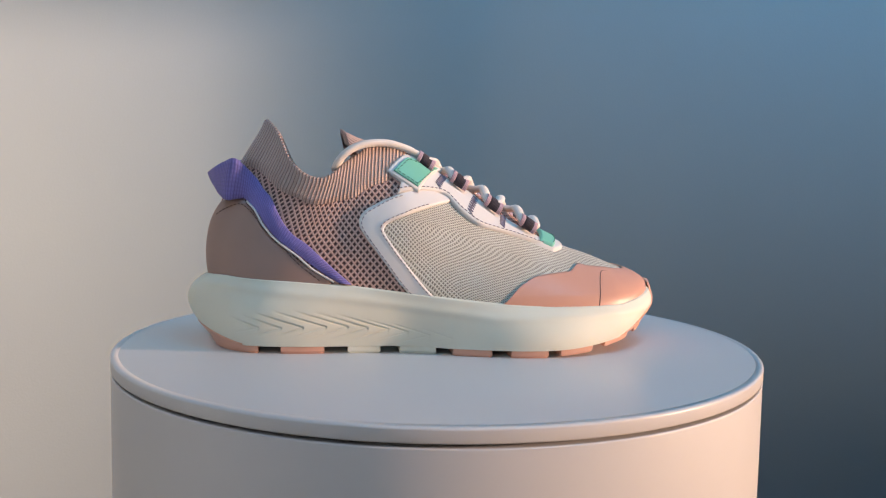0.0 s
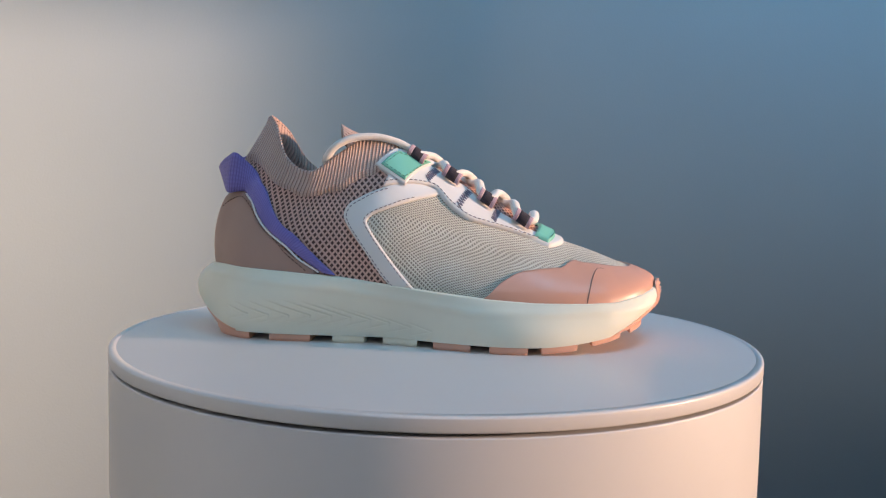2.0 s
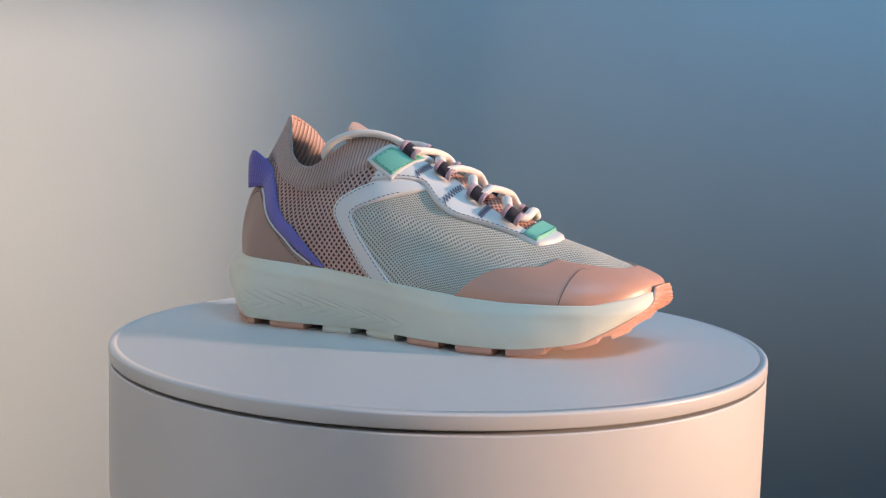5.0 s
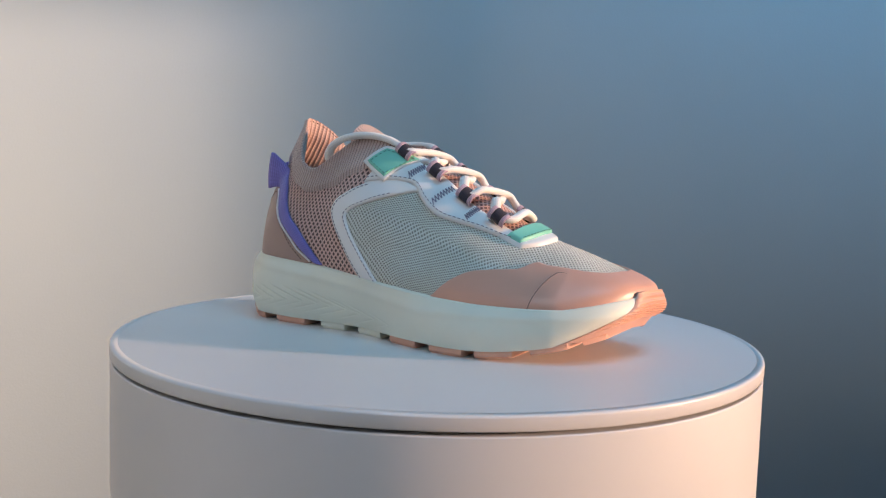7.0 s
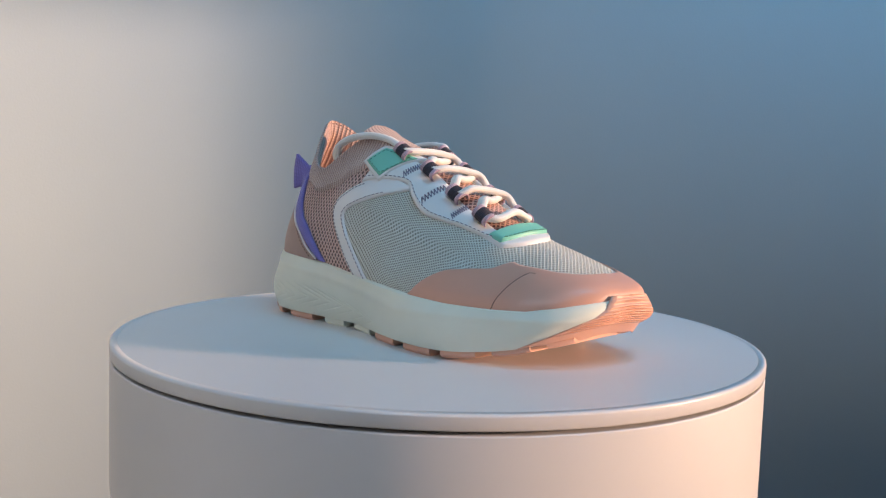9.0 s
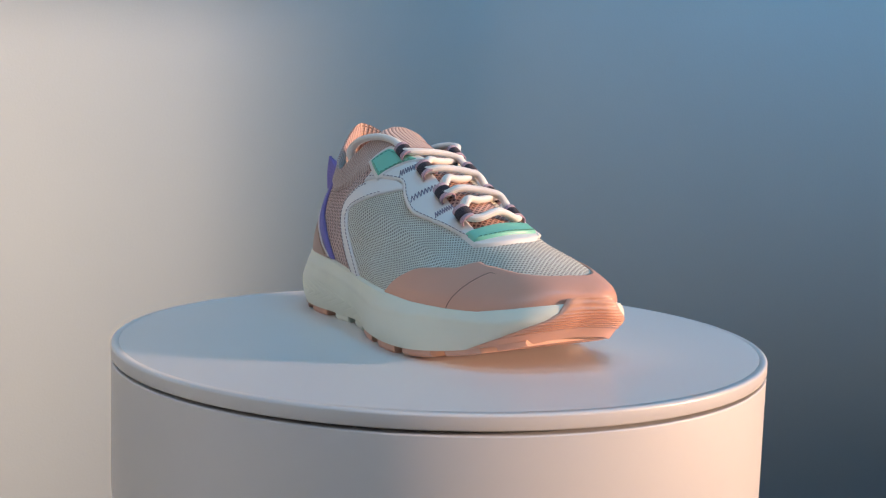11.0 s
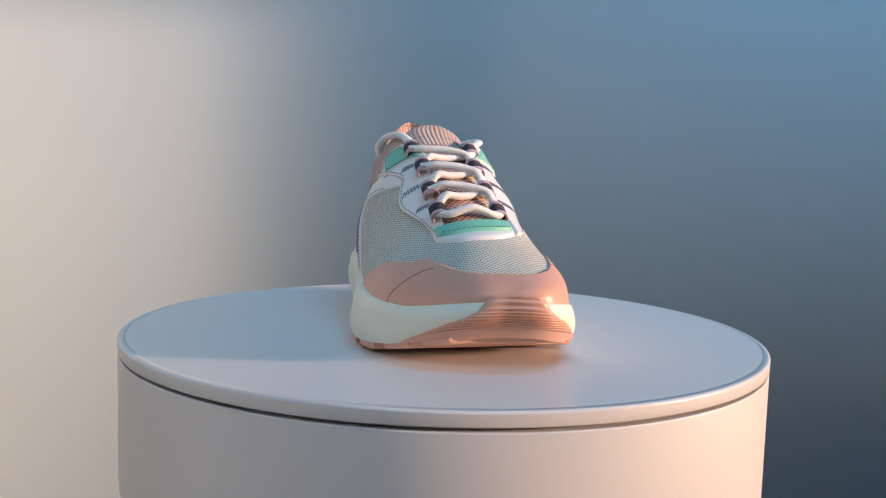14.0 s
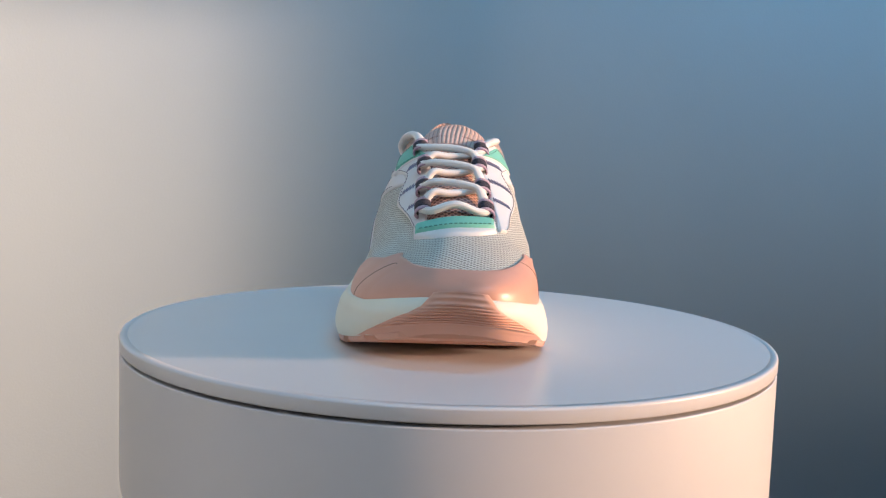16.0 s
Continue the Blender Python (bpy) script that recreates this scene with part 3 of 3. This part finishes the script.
    us = np.linspace(top[0][0], LAST, 90)
    for side in (-1, 1):
        hi = -ce(us)
        f = np.linspace(0, 1, 24)
        v = 1.0 * (1 - f)[None, :] + hi[:, None] * f[None, :]
        v = np.concatenate([v, v[:, -1:]], axis=1)
        off = np.full(v.shape, 0.0015)
        off[:, -1], off[:, -2] = -0.0004, 0.0011
        off[0, :] = -0.0004
        grid_mesh(bm, sheet(us[:, None] + 0 * v, side * v, off), flip=side > 0)
    bmesh.ops.remove_doubles(bm, verts=bm.verts, dist=2e-5)
    counter = part("heel_counter", bm, M["counter"], shoe, "smooth taupe leather heel counter")
    for side in (False, True):
        bm = bmesh.new()
        seam = [spot(-72, 39.5), spot(-80, 45.5), spot(-92, 57), spot(-104, 69), spot(-111, 76.5), spot(-116, 78.5), spot(-122, 76.5), spot(-129, 72)]
        stitches(bm, mirror(seam) if side else seam, 0.0016)
        part("stitching", bm, M["seam"], counter, "dark stitching")
        bm = bmesh.new()
        pipe = [spot(-64.5, 38.9), spot(-75, 45), spot(-87.8, 55), spot(-104.3, 71.8), spot(-111, 80)]
        tube(bm, on_upper(mirror(pipe) if side else pipe, 0.0017, 80), 0.0006, 6)
        part("piping", bm, M["piping"], counter, "thin pale piping")

    for inner in (False, True):
        flipper = mirror if inner else list
        # white chevron band round the vamp
        bm = bmesh.new()
        panel(bm, flipper([spot(*p) for p in CHEVRON_OUT]), flipper([spot(*p) for p in CHEVRON_IN]), 0.0011, 110, 12)
        band = part("side_band", bm, M["white"], shoe, "white leather chevron band")
        bm = bmesh.new()
        for edge_line, k in ((CHEVRON_OUT, 0.13), (CHEVRON_IN, 0.88)):
            s = [spot(a[0] * (1 - k) + b[0] * k, a[1] * (1 - k) + b[1] * k) for a, b in zip(CHEVRON_OUT, CHEVRON_IN)]
            stitches(bm, flipper(s[1:]), 0.0013)
        part("stitching", bm, M["stitch"], band, "grey stitching")
        # white eyestay
        low = [spot(*p) for p in STAY_LOW]
        high = [spot(-22, y=-18.5), spot(-13, y=-16), spot(-4, y=-13.5), spot(4, y=-11.5), spot(14, y=-11.5), spot(26, y=-13), spot(37, y=-13.5), spot(46, y=-14), spot(53, y=-14.5), spot(56, y=-14.5), spot(60, y=-15)]
        bm = bmesh.new()
        panel(bm, flipper(low), flipper(high), 0.0016, 110, 14, lift=0.0005)
        stay = part("eyestay", bm, M["white"], shoe, "white leather eyestay")
        bm = bmesh.new()
        seam = [(a[0] * 0.9 + b[0] * 0.1, a[1] * 0.9 + b[1] * 0.1) for a, b in zip(low, high)]
        stitches(bm, flipper(seam), 0.0024)
        part("stitching", bm, M["stitch"], stay, "grey stitching")
        for x, y, dx, dy in ((-8.5, -24, 4.8, 9.4), (9.5, -27, 5.5, 13), (29, -23.5, 2.5, 9.5)):
            bm = bmesh.new()
            a, b = np.array([x, y]), np.array([x + dx, y + dy])
            way = (b - a) / np.linalg.norm(b - a)
            acr = np.array([-way[1], way[0]])
            pts = []
            for i in range(17):
                q = a + (b - a) * i / 16 + acr * (1.5 if i % 2 else -1.5)
                u, s = spot(q[0], y=q[1])
                pts.append(sheet(np.array([u]), np.array([-s if inner else s]), np.array([0.0023]))[0])
            for p, q in zip(pts, pts[1:]):
                tube(bm, [p, (p + q) / 2, q], 0.0003, 5)
            part("zigzag_stitch", bm, M["zigzag"], stay, "grey-violet zigzag embroidery")
        # mint patch at the top of the eyestay with its white backing
        def quad(grow):
            c = [np.array(p, float) for p in ((-36, 97.3), (-26.5, 106.5), (-4.5, 98.8), (-20, 86.5))]
            m = sum(c) / 4
            return [tuple(m + (p - m) * grow) for p in c]
        for name, grow, lift, mat, label in (("patch_backing", 1.02, 0.0018, "white", "white leather backing"), ("side_patch", 0.80, 0.0026, "green", "mint green leather patch at the collar")):
            a, b, c, d = quad(grow)
            a, b, c, d = (spot(*p) for p in (a, b, c, d))
            bm = bmesh.new()
            panel(bm, flipper([a, d]), flipper([b, c]), 0.0010, 30, 20, lift=lift)
            pt = part(name, bm, M[mat], shoe, label)
        bm = bmesh.new()
        ring = quad(0.67)
        for i in range(4):
            p, q = np.array(ring[i]), np.array(ring[(i + 1) % 4])
            if inner and i > 1:
                continue
            stitches(bm, flipper([spot(*(p * (1 - k) + q * k)) for k in (0, 0.5, 1)]), 0.0037)
        part("stitching", bm, M["green_thread"], pt, "deep green stitching")

    # white front of the eyestay and its mint bar
    def crossing_point(x, y, lift):
        crest = np.interp(-x, -GRID_OUT[:300, 0, 0], GRID_OUT[:300, 0, 1])
        u, v = spot(x, y=y, inner=y > crest)
        return upper_at(u, v) + upper_normal(u, v if abs(v) > 0.03 else math.copysign(0.03, v)) * lift

    for name, back, ahead, half, lift, mat, label in (("eyestay_front", (56, 6), (71.5, 10), 21.5, 0.0006, "white", "white leather front of the eyestay"),
                                                      ("front_patch", (55.5, 3.5), (65.5, 5), 20, 0.0024, "green", "mint green leather bar below the laces")):
        bm = bmesh.new()
        n, m = 61, 22
        pts = []
        for i in np.linspace(-1, 1, n):
            row = []
            for k in np.linspace(0, 1, m):
                x = (back[0] - back[1] * i * i) * (1 - k) + (ahead[0] - ahead[1] * abs(i) ** 2.4) * k
                rim = min(1 - abs(i), 0.10) / 0.10 * min(k, 1 - k, 0.12) / 0.12
                row.append(crossing_point(x, i * half + 0.01, lift - 0.0006 + 0.0020 * rim ** 0.4))
            pts.append(row)
        grid_mesh(bm, pts)
        front = part(name, bm, M[mat], shoe, label)
    bm = bmesh.new()
    for i in range(15):
        y = -16.5 + i * 33 / 14
        p = [crossing_point(64.4 - 5 * abs((y + dy) / 19.5) ** 2.4, y + dy + 0.01, 0.0040) for dy in (-0.75, 0.75)]
        tube(bm, [p[0], (p[0] + p[1]) / 2, p[1]], 0.00028, 5)
    part("stitching", bm, M["green_thread"], front, "deep green stitching")


def build_tongue(shoe):
    line = np.array([(60, 62.5), (36, 77), (8, 92.5), (-20, 106.5), (-42, 114.5), (-55, 119.5), (-61, 123)], float)
    for name, t0, t1, mat, label in (("tongue", 0, 3.35, "tongue", "salmon open-net tongue under the laces"), ("tongue_top", 3.2, 6, "lining", "pink ribbed top of the tongue")):
        bm = bmesh.new()
        n, m = 60, 34
        pts = []
        for t in np.linspace(t0, t1, n):
            x, z = spline(line, at=[t])[0]
            half = np.interp(t, (0, 3, 4, 5, 5.6, 6), (14, 18, 21, 22, 20, 13))
            drop = np.interp(t, (0, 3, 4.5, 6), (3.5, 6, 11, 7))
            row = [(x - 2.0 * abs(k) ** 2 * (1 if t < 4 else -1.0), k * half + max(0, t - 3) * 1.6, z - drop * abs(k) ** 3) for k in np.linspace(-1, 1, m)]
            low = [(x, y * 0.97, z0 - 3.0) for x, y, z0 in row][::-1]
            pts.append(row + low)
        if name == "tongue_top":
            vv = grid_mesh(bm, np.array(pts).transpose(1, 0, 2) / 1000, closed_u=True)
            ends = [[v[0] for v in vv], [v[-1] for v in vv]]
        else:
            vv = grid_mesh(bm, np.array(pts) / 1000, closed_v=True)
            ends = [vv[0], vv[-1]]
        for e in ends:
            bm.faces.new(e)
        bmesh.ops.recalc_face_normals(bm, faces=bm.faces)
        part(name, bm, M[mat], shoe, label)


EYES = [(-14, 18.5, 104.5), (6, 16.0, 94), (26, 16.5, 81), (46.5, 17, 70)]


def build_laces(shoe):
    # webbing loops: a dark middle between two lilac edges, arched over the cord
    for side in (-1, 1):
        for x, y, z in EYES:
            loop = None
            for name, a, b, mat, label in (("lace_loop", -3.0, 3.0, "loop_dark", "charcoal webbing lace loop"), ("loop_edge", -5.4, -3.0, "loop_pink", "lilac-pink edge of the loop"),
                                           ("loop_edge", 3.0, 5.4, "loop_pink", "lilac-pink edge of the loop")):
                bm = bmesh.new()
                rows = []
                slope = math.radians(33)
                for dx in np.linspace(a, b, 5):
                    row = []
                    for ang in np.linspace(-25, 215, 22):
                        c, s_ = math.cos(math.radians(ang)), math.sin(math.radians(ang))
                        yy, zz = 4.9 * c, 3.7 * s_
                        # tilted down the outer side
                        yy2, zz2 = yy * 0.86 - zz * 0.42, yy * 0.42 + zz * 0.9
                        row.append((x + dx * math.cos(slope) + zz2 * 0.45, side * (y - yy2), z - dx * math.sin(slope) + zz2 * 0.85))
                    for ang in np.linspace(215, -25, 22):
                        c, s_ = math.cos(math.radians(ang)), math.sin(math.radians(ang))
                        yy, zz = 3.9 * c, 2.8 * s_
                        yy2, zz2 = yy * 0.86 - zz * 0.42, yy * 0.42 + zz * 0.9
                        row.append((x + dx * math.cos(slope) + zz2 * 0.45, side * (y - yy2), z - dx * math.sin(slope) + zz2 * 0.85))
                    rows.append(row)
                vv = grid_mesh(bm, np.array(rows) / 1000, closed_v=True)
                bm.faces.new(vv[0])
                bm.faces.new(vv[-1][::-1])
                bmesh.ops.recalc_face_normals(bm, faces=bm.faces)
                ob = part(name, bm, M[mat], loop or shoe, label)
                loop = loop or ob
    # the cord: a straight bar at the front, then crossings up to the top loops
    cords = []

    def over_tongue(x):
        return float(np.interp(x, (-24, 8, 36, 64), (110, 95, 79.5, 64.5)))

    # strands cross: one set from the outer loops lies over, the other climbs under it; a bar closes the front
    for i in range(3):
        (xa, ya, za), (xb, yb, zb) = EYES[i], EYES[i + 1]
        def over(x, lift):
            return over_tongue(x) + lift
        cords.append([(xa - 2, -ya - 0.7, za + 1.2), (xa + 2.5, -ya + 0.2, za + 0.4), (xa + 5.5, -ya * 0.66, over(xa + 5.5, 2.2)), (xa + 7.5, -ya * 0.1, over(xa + 7.5, 3.1)),
                      (xa + 9.5, yb * 0.4, over(xa + 9.5, 3.0)), (xa + 12, yb * 0.8, over(xa + 12, 1.8)), (xb - 3, yb + 0.1, zb + 1.2), (xb + 2, yb + 0.7, zb - 0.8)])
        cords.append([(xb + 2, -yb - 0.6, zb - 0.8), (xb - 2.5, -yb + 0.2, zb + 1.4), (xb - 5, -yb * 0.70, over(xb - 5, 1.8)), (xb - 7.5, -yb * 0.25, over(xb - 7.5, 0.2)),
                      (xa + 10.5, ya * 0.2, over(xa + 10.5, -0.6)), (xa + 7.5, ya * 0.62, over(xa + 7.5, -0.8)), (xa + 3, ya + 0.2, za - 1), (xa, ya + 0.5, za)])
    x, y, z = EYES[3]
    cords.append([(x - 2, -y - 0.6, z + 0.6), (x + 2.5, -y + 0.2, z - 0.8), (x + 6.3, -y * 0.7, z - 1.0), (x + 7.3, 0, over_tongue(x + 7.3) + 2.6), (x + 6.3, y * 0.7, z - 1.0), (x + 2.5, y - 0.2, z - 0.8), (x - 2, y + 0.6, z + 0.6)])
    cords.append([(-12, -18.6, 104), (-19, -18.8, 108.5), (-27, -20, 112.0), (-38, -23.5, 114.0), (-50, -27.5, 112.5), (-59, -29.8, 107.5), (-63.5, -27.5, 100.5), (-62, -22, 95)])
    cords.append([(-12, 18.6, 104), (-18, 21, 107.5), (-24, 25.5, 110), (-31, 28.5, 111), (-39, 28, 111.5), (-48, 24, 110), (-55, 20, 104)])
    for path in cords:
        bm = bmesh.new()
        fine = spline(np.array(path, float), len(path) * 10)
        tube(bm, even(fine, len(path) * 9) / 1000, 0.0029, 12, 0.72)
        part("lace", bm, M["lace"], shoe, "cream round cord lace")


def build_strap(shoe):
    """Violet webbing from the sole up round the heel, standing off as a pull loop."""
    bm = bmesh.new()
    low_uv = [spot(-62.5, 38.8), spot(-74, 45.7), spot(-87, 55.5), spot(-103.5, 72), spot(-111, 79.8), spot(-117, 83)]
    high_uv = [spot(-55.5, 37.8), spot(-67, 47), spot(-79, 58.5), spot(-96.5, 79), spot(-104, 89), spot(-110, 97.5)]
    rows = []
    n = 60
    low = list(on_upper(low_uv, 0.0016, n)) + [np.array(p) / 1000 for p in ((-123, -16.5, 81), (-127.5, -11, 83.5), (-130, -5, 85.5), (-130.5, 0, 86.3))]
    high = list(on_upper(high_uv, 0.0016, n)) + [np.array(p) / 1000 for p in ((-117.5, -17, 103.5), (-124.5, -13, 102.3), (-131.5, -7.5, 98.8), (-136, 0, 96.3))]
    low, high = even(spline(low[:n:6] + low[n:], 400), 120), even(spline(high[:n:6] + high[n:], 400), 120)
    half = np.stack([low, high], 0)
    other = half[:, ::-1] * np.array([1, -1, 1])
    full = np.concatenate([half, other[:, 1:]], axis=1)
    # the loop hangs a little towards the inner side
    full[..., 1] += 0.006 * np.clip((-full[..., 0] - 0.121) / 0.014, 0, 1)
    tan = np.gradient(full.mean(0), axis=0)
    across = full[1] - full[0]
    nrm = np.cross(across, tan)
    nrm /= np.linalg.norm(nrm, axis=1)[:, None]
    outw = full.mean(0) - np.array([-0.08, 0, 0.07])
    nrm *= np.sign((nrm * outw).sum(1))[:, None]
    w = np.linspace(0, 1, 9)[None, :, None]
    body = full[0][:, None] * (1 - w) + full[1][:, None] * w
    body = body + nrm[:, None] * 0.0008 * np.sin(np.pi * w)
    back = body[:, ::-1] - nrm[:, None] * 0.0016
    grid_mesh(bm, np.concatenate([body, back], axis=1).transpose(0, 1, 2), closed_v=True)
    bmesh.ops.recalc_face_normals(bm, faces=bm.faces)
    part("pull_strap", bm, M["strap"], shoe, "violet webbing strap with a pull loop at the heel")


def build_shoe():
    shoe = tagged(new("sneaker"), "pastel knit sneaker, peach toe cap, violet heel strap, thick cream sole", "sneaker")
    build_midsole(shoe)
    build_treads(shoe)
    build_bumper(shoe)
    build_upper(shoe)
    build_tongue(shoe)
    build_laces(shoe)
    build_strap(shoe)
    return shoe


# ---- the place ----
def revolve(bm, profile, n=160):
    """A body of revolution from (radius, height) points."""
    rows = []
    for a in np.linspace(0, 2 * np.pi, n, endpoint=False):
        rows.append([(r * math.cos(a), r * math.sin(a), z) for r, z in profile])
    grid_mesh(bm, rows, closed_u=True)
    bmesh.ops.remove_doubles(bm, verts=bm.verts, dist=1e-6)
    bmesh.ops.recalc_face_normals(bm, faces=bm.faces)


def rounded(r, z, rad, start, end, n=7):
    """Points of an arc of a profile round (r, z)."""
    return [(r + rad * math.cos(radians(a)), z + rad * math.sin(radians(a))) for a in np.linspace(start, end, n)]


LID_R, LID_T, DRUM_H, FLOOR_Z = 0.1835, 0.0066, 0.094, -0.80


def build_pedestal():
    stand = tagged(new("pedestal"), "white satin-lacquered round drum pedestal with a thin lid", "pedestal")
    bm = bmesh.new()
    revolve(bm, [(0, -LID_T - 0.0017)] + [(LID_R - 0.010, -LID_T - 0.0017)] + rounded(LID_R - 0.0010, -LID_T - 0.0025, 0.0008, 90, 0) + rounded(LID_R - 0.0202, -DRUM_H + 0.020, 0.020, 0, -90, 10) + [(0, -DRUM_H)])
    part("drum", bm, M["drum"], stand, "white lacquered drum wall")
    # a near-black ring stands for the shade in the gap
    bm = bmesh.new()
    revolve(bm, [(0, -LID_T + 0.001), (LID_R - 0.0060, -LID_T + 0.001), (LID_R - 0.0060, -LID_T - 0.004), (0, -LID_T - 0.004)])
    part("gap_ring", bm, M["dark"], stand, "near-black ring standing for the shade in the gap below the lid")
    bm = bmesh.new()
    revolve(bm, [(0, -DRUM_H + 0.001), (0.12, -DRUM_H + 0.001), (0.12, FLOOR_Z + 0.02), (0.16, FLOOR_Z + 0.015), (0.16, FLOOR_Z), (0, FLOOR_Z)])
    part("column", bm, M["drum"], stand, "white column")
    lid = tagged(new("turntable_lid"), "white satin round turning lid on the drum pedestal", "turntable")
    bm = bmesh.new()
    revolve(bm, [(0, 0)] + [(LID_R * k / 12, 0) for k in range(1, 12)] + [(LID_R - 0.0040, 0), (LID_R - 0.0040, -LID_T), (0, -LID_T)])
    disc = part("disc", bm, M["lid"], lid, "flat satin top")
    for p in disc.data.polygons:
        p.use_smooth = False
    bm = bmesh.new()
    revolve(bm, [(LID_R - 0.0040, -LID_T), (LID_R - 0.0040, 0), (LID_R - 0.0016, 0)] + rounded(LID_R - 0.0013, -0.0013, 0.0013, 90, 0) + rounded(LID_R - 0.0008, -LID_T + 0.0008, 0.0008, 0, -90, 4))
    part("rim", bm, M["lid"], lid, "rounded satin edge")
    return stand, lid


def box(bm, x0, x1, y0, y1, z0, z1):
    m = Matrix.LocRotScale(((x0 + x1) / 2, (y0 + y1) / 2, (z0 + z1) / 2), None, (x1 - x0, y1 - y0, z1 - z0))
    bmesh.ops.create_cube(bm, size=1, matrix=m)


def structure(name, bm, material, label, smooth=False):
    ob = mesh_object(name, bm, material)
    for p in ob.data.polygons:
        p.use_smooth = smooth
    return tagged(ob, label, kind="structure")


WALL_Y, COVE_X, COVE_L = 0.585, 0.13, 1.10
CEILING_Z = 1.70


def build_room():
    # back wall, rounded corner and left wall as one smooth plastered sheet with thickness
    path = [(1.70, WALL_Y)] + [(x, WALL_Y) for x in np.linspace(1.4, COVE_X + 0.02, 12)]
    # the corner bends gently, slow at both ends
    x, y, steps = COVE_X, WALL_Y, 60
    for k in range(steps):
        f = (k + 0.5) / steps
        a = math.pi / 2 * (3 * f * f - 2 * f ** 3)
        x, y = x - COVE_L / steps * math.cos(a), y - COVE_L / steps * math.sin(a)
        path.append((x, y))
    path += [(x, v) for v in (-0.2, -0.7, -1.3, -2.0)]
    p = np.array(path)
    tan = np.gradient(p, axis=0)
    out = np.stack([tan[:, 1], -tan[:, 0]], -1)
    out /= np.linalg.norm(out, axis=1)[:, None]
    o = p + out * 0.1
    bm = bmesh.new()
    rows = [[(a[0], a[1], FLOOR_Z), (a[0], a[1], CEILING_Z), (b[0], b[1], CEILING_Z), (b[0], b[1], FLOOR_Z)] for a, b in zip(p, o)]
    vv = grid_mesh(bm, rows, closed_v=True)
    bm.faces.new(vv[0])
    bm.faces.new(vv[-1][::-1])
    bmesh.ops.recalc_face_normals(bm, faces=bm.faces)
    wall = structure("wall_north", bm, M["wall"], "smooth grey-blue painted wall with a rounded corner", True)
    # a small mark on the plaster
    bm = bmesh.new()
    ang = np.linspace(0, 2 * np.pi, 14, endpoint=False)
    ring = [(-0.0200 + 0.0022 * math.cos(a) * (1 + 0.3 * math.sin(3 * a)), WALL_Y - 0.0006, 0.2048 + 0.0042 * math.sin(a) * (1 + 0.2 * math.cos(2 * a))) for a in ang]
    c = bm.verts.new((-0.02, WALL_Y - 0.0012, 0.2048))
    vs = [bm.verts.new(q) for q in ring]
    for i in range(14):
        bm.faces.new((c, vs[i], vs[(i + 1) % 14]))
    bmesh.ops.recalc_face_normals(bm, faces=bm.faces)
    mark = mesh_object("mark", bm, M["mark"], wall)
    bm = bmesh.new()
    box(bm, -0.72, 1.80, -2.1, 0.70, FLOOR_Z - 0.1, FLOOR_Z)
    structure("floor", bm, M["floor"], "grey screed floor")
    bm = bmesh.new()
    box(bm, -0.72, 1.80, -2.1, 0.70, CEILING_Z, CEILING_Z + 0.1)
    structure("ceiling", bm, M["room"], "plain pale grey ceiling")
    # unseen right wall, added; its opening is sized to trim the sunlight
    bm = bmesh.new()
    y0, y1, z0, z1 = -1.3, 0.36, -0.15, 0.65
    box(bm, 1.70, 1.80, -2.0, WALL_Y, FLOOR_Z, z0)
    box(bm, 1.70, 1.80, -2.0, WALL_Y, z1, CEILING_Z)
    box(bm, 1.70, 1.80, -2.0, y0, z0, z1)
    box(bm, 1.70, 1.80, y1, WALL_Y, z0, z1)
    structure("wall_east", bm, M["room"], "unseen pale grey wall, its opening cut to shape the sunlight")
    bm = bmesh.new()
    box(bm, -0.60, 1.80, -2.1, -2.0, FLOOR_Z, CEILING_Z)
    structure("wall_south", bm, M["room"], "plain pale grey wall")


# ---- put together ----
build_room()
pedestal, turntable = build_pedestal()
sneaker = build_shoe()

PIVOT = (0.0017, -0.0031)
# seconds and the heading of the shoe in degrees
SHOE_ROWS = [(0, 10.00), (0.5, 6.87), (1, 4.08), (1.5, 1.39), (2, -1.54), (2.5, -4.37), (3, -7.06), (3.5, -10.19), (4, -12.82), (6.5, -27.34), (7, -29.81), (7.5, -32.57), (8, -35.65), (8.5, -38.73), (9, -41.98), (11.5, -58.42), (12, -61.34), (12.5, -64.54), (13, -67.87), (13.5, -71.07), (14, -73.99), (14.5, -77.27), (15, -80.44), (15.5, -83.73), (16, -86.67)]


def motions():
    walk(sneaker, [(t, pose(PIVOT[0], PIVOT[1], 0, 0, 0, a) @ pose(0, -0.003, 0)) for t, a in SHOE_ROWS])
    walk(turntable, [(t, pose(0, 0, 0, 0, 0, a - 10)) for t, a in SHOE_ROWS])


motions()
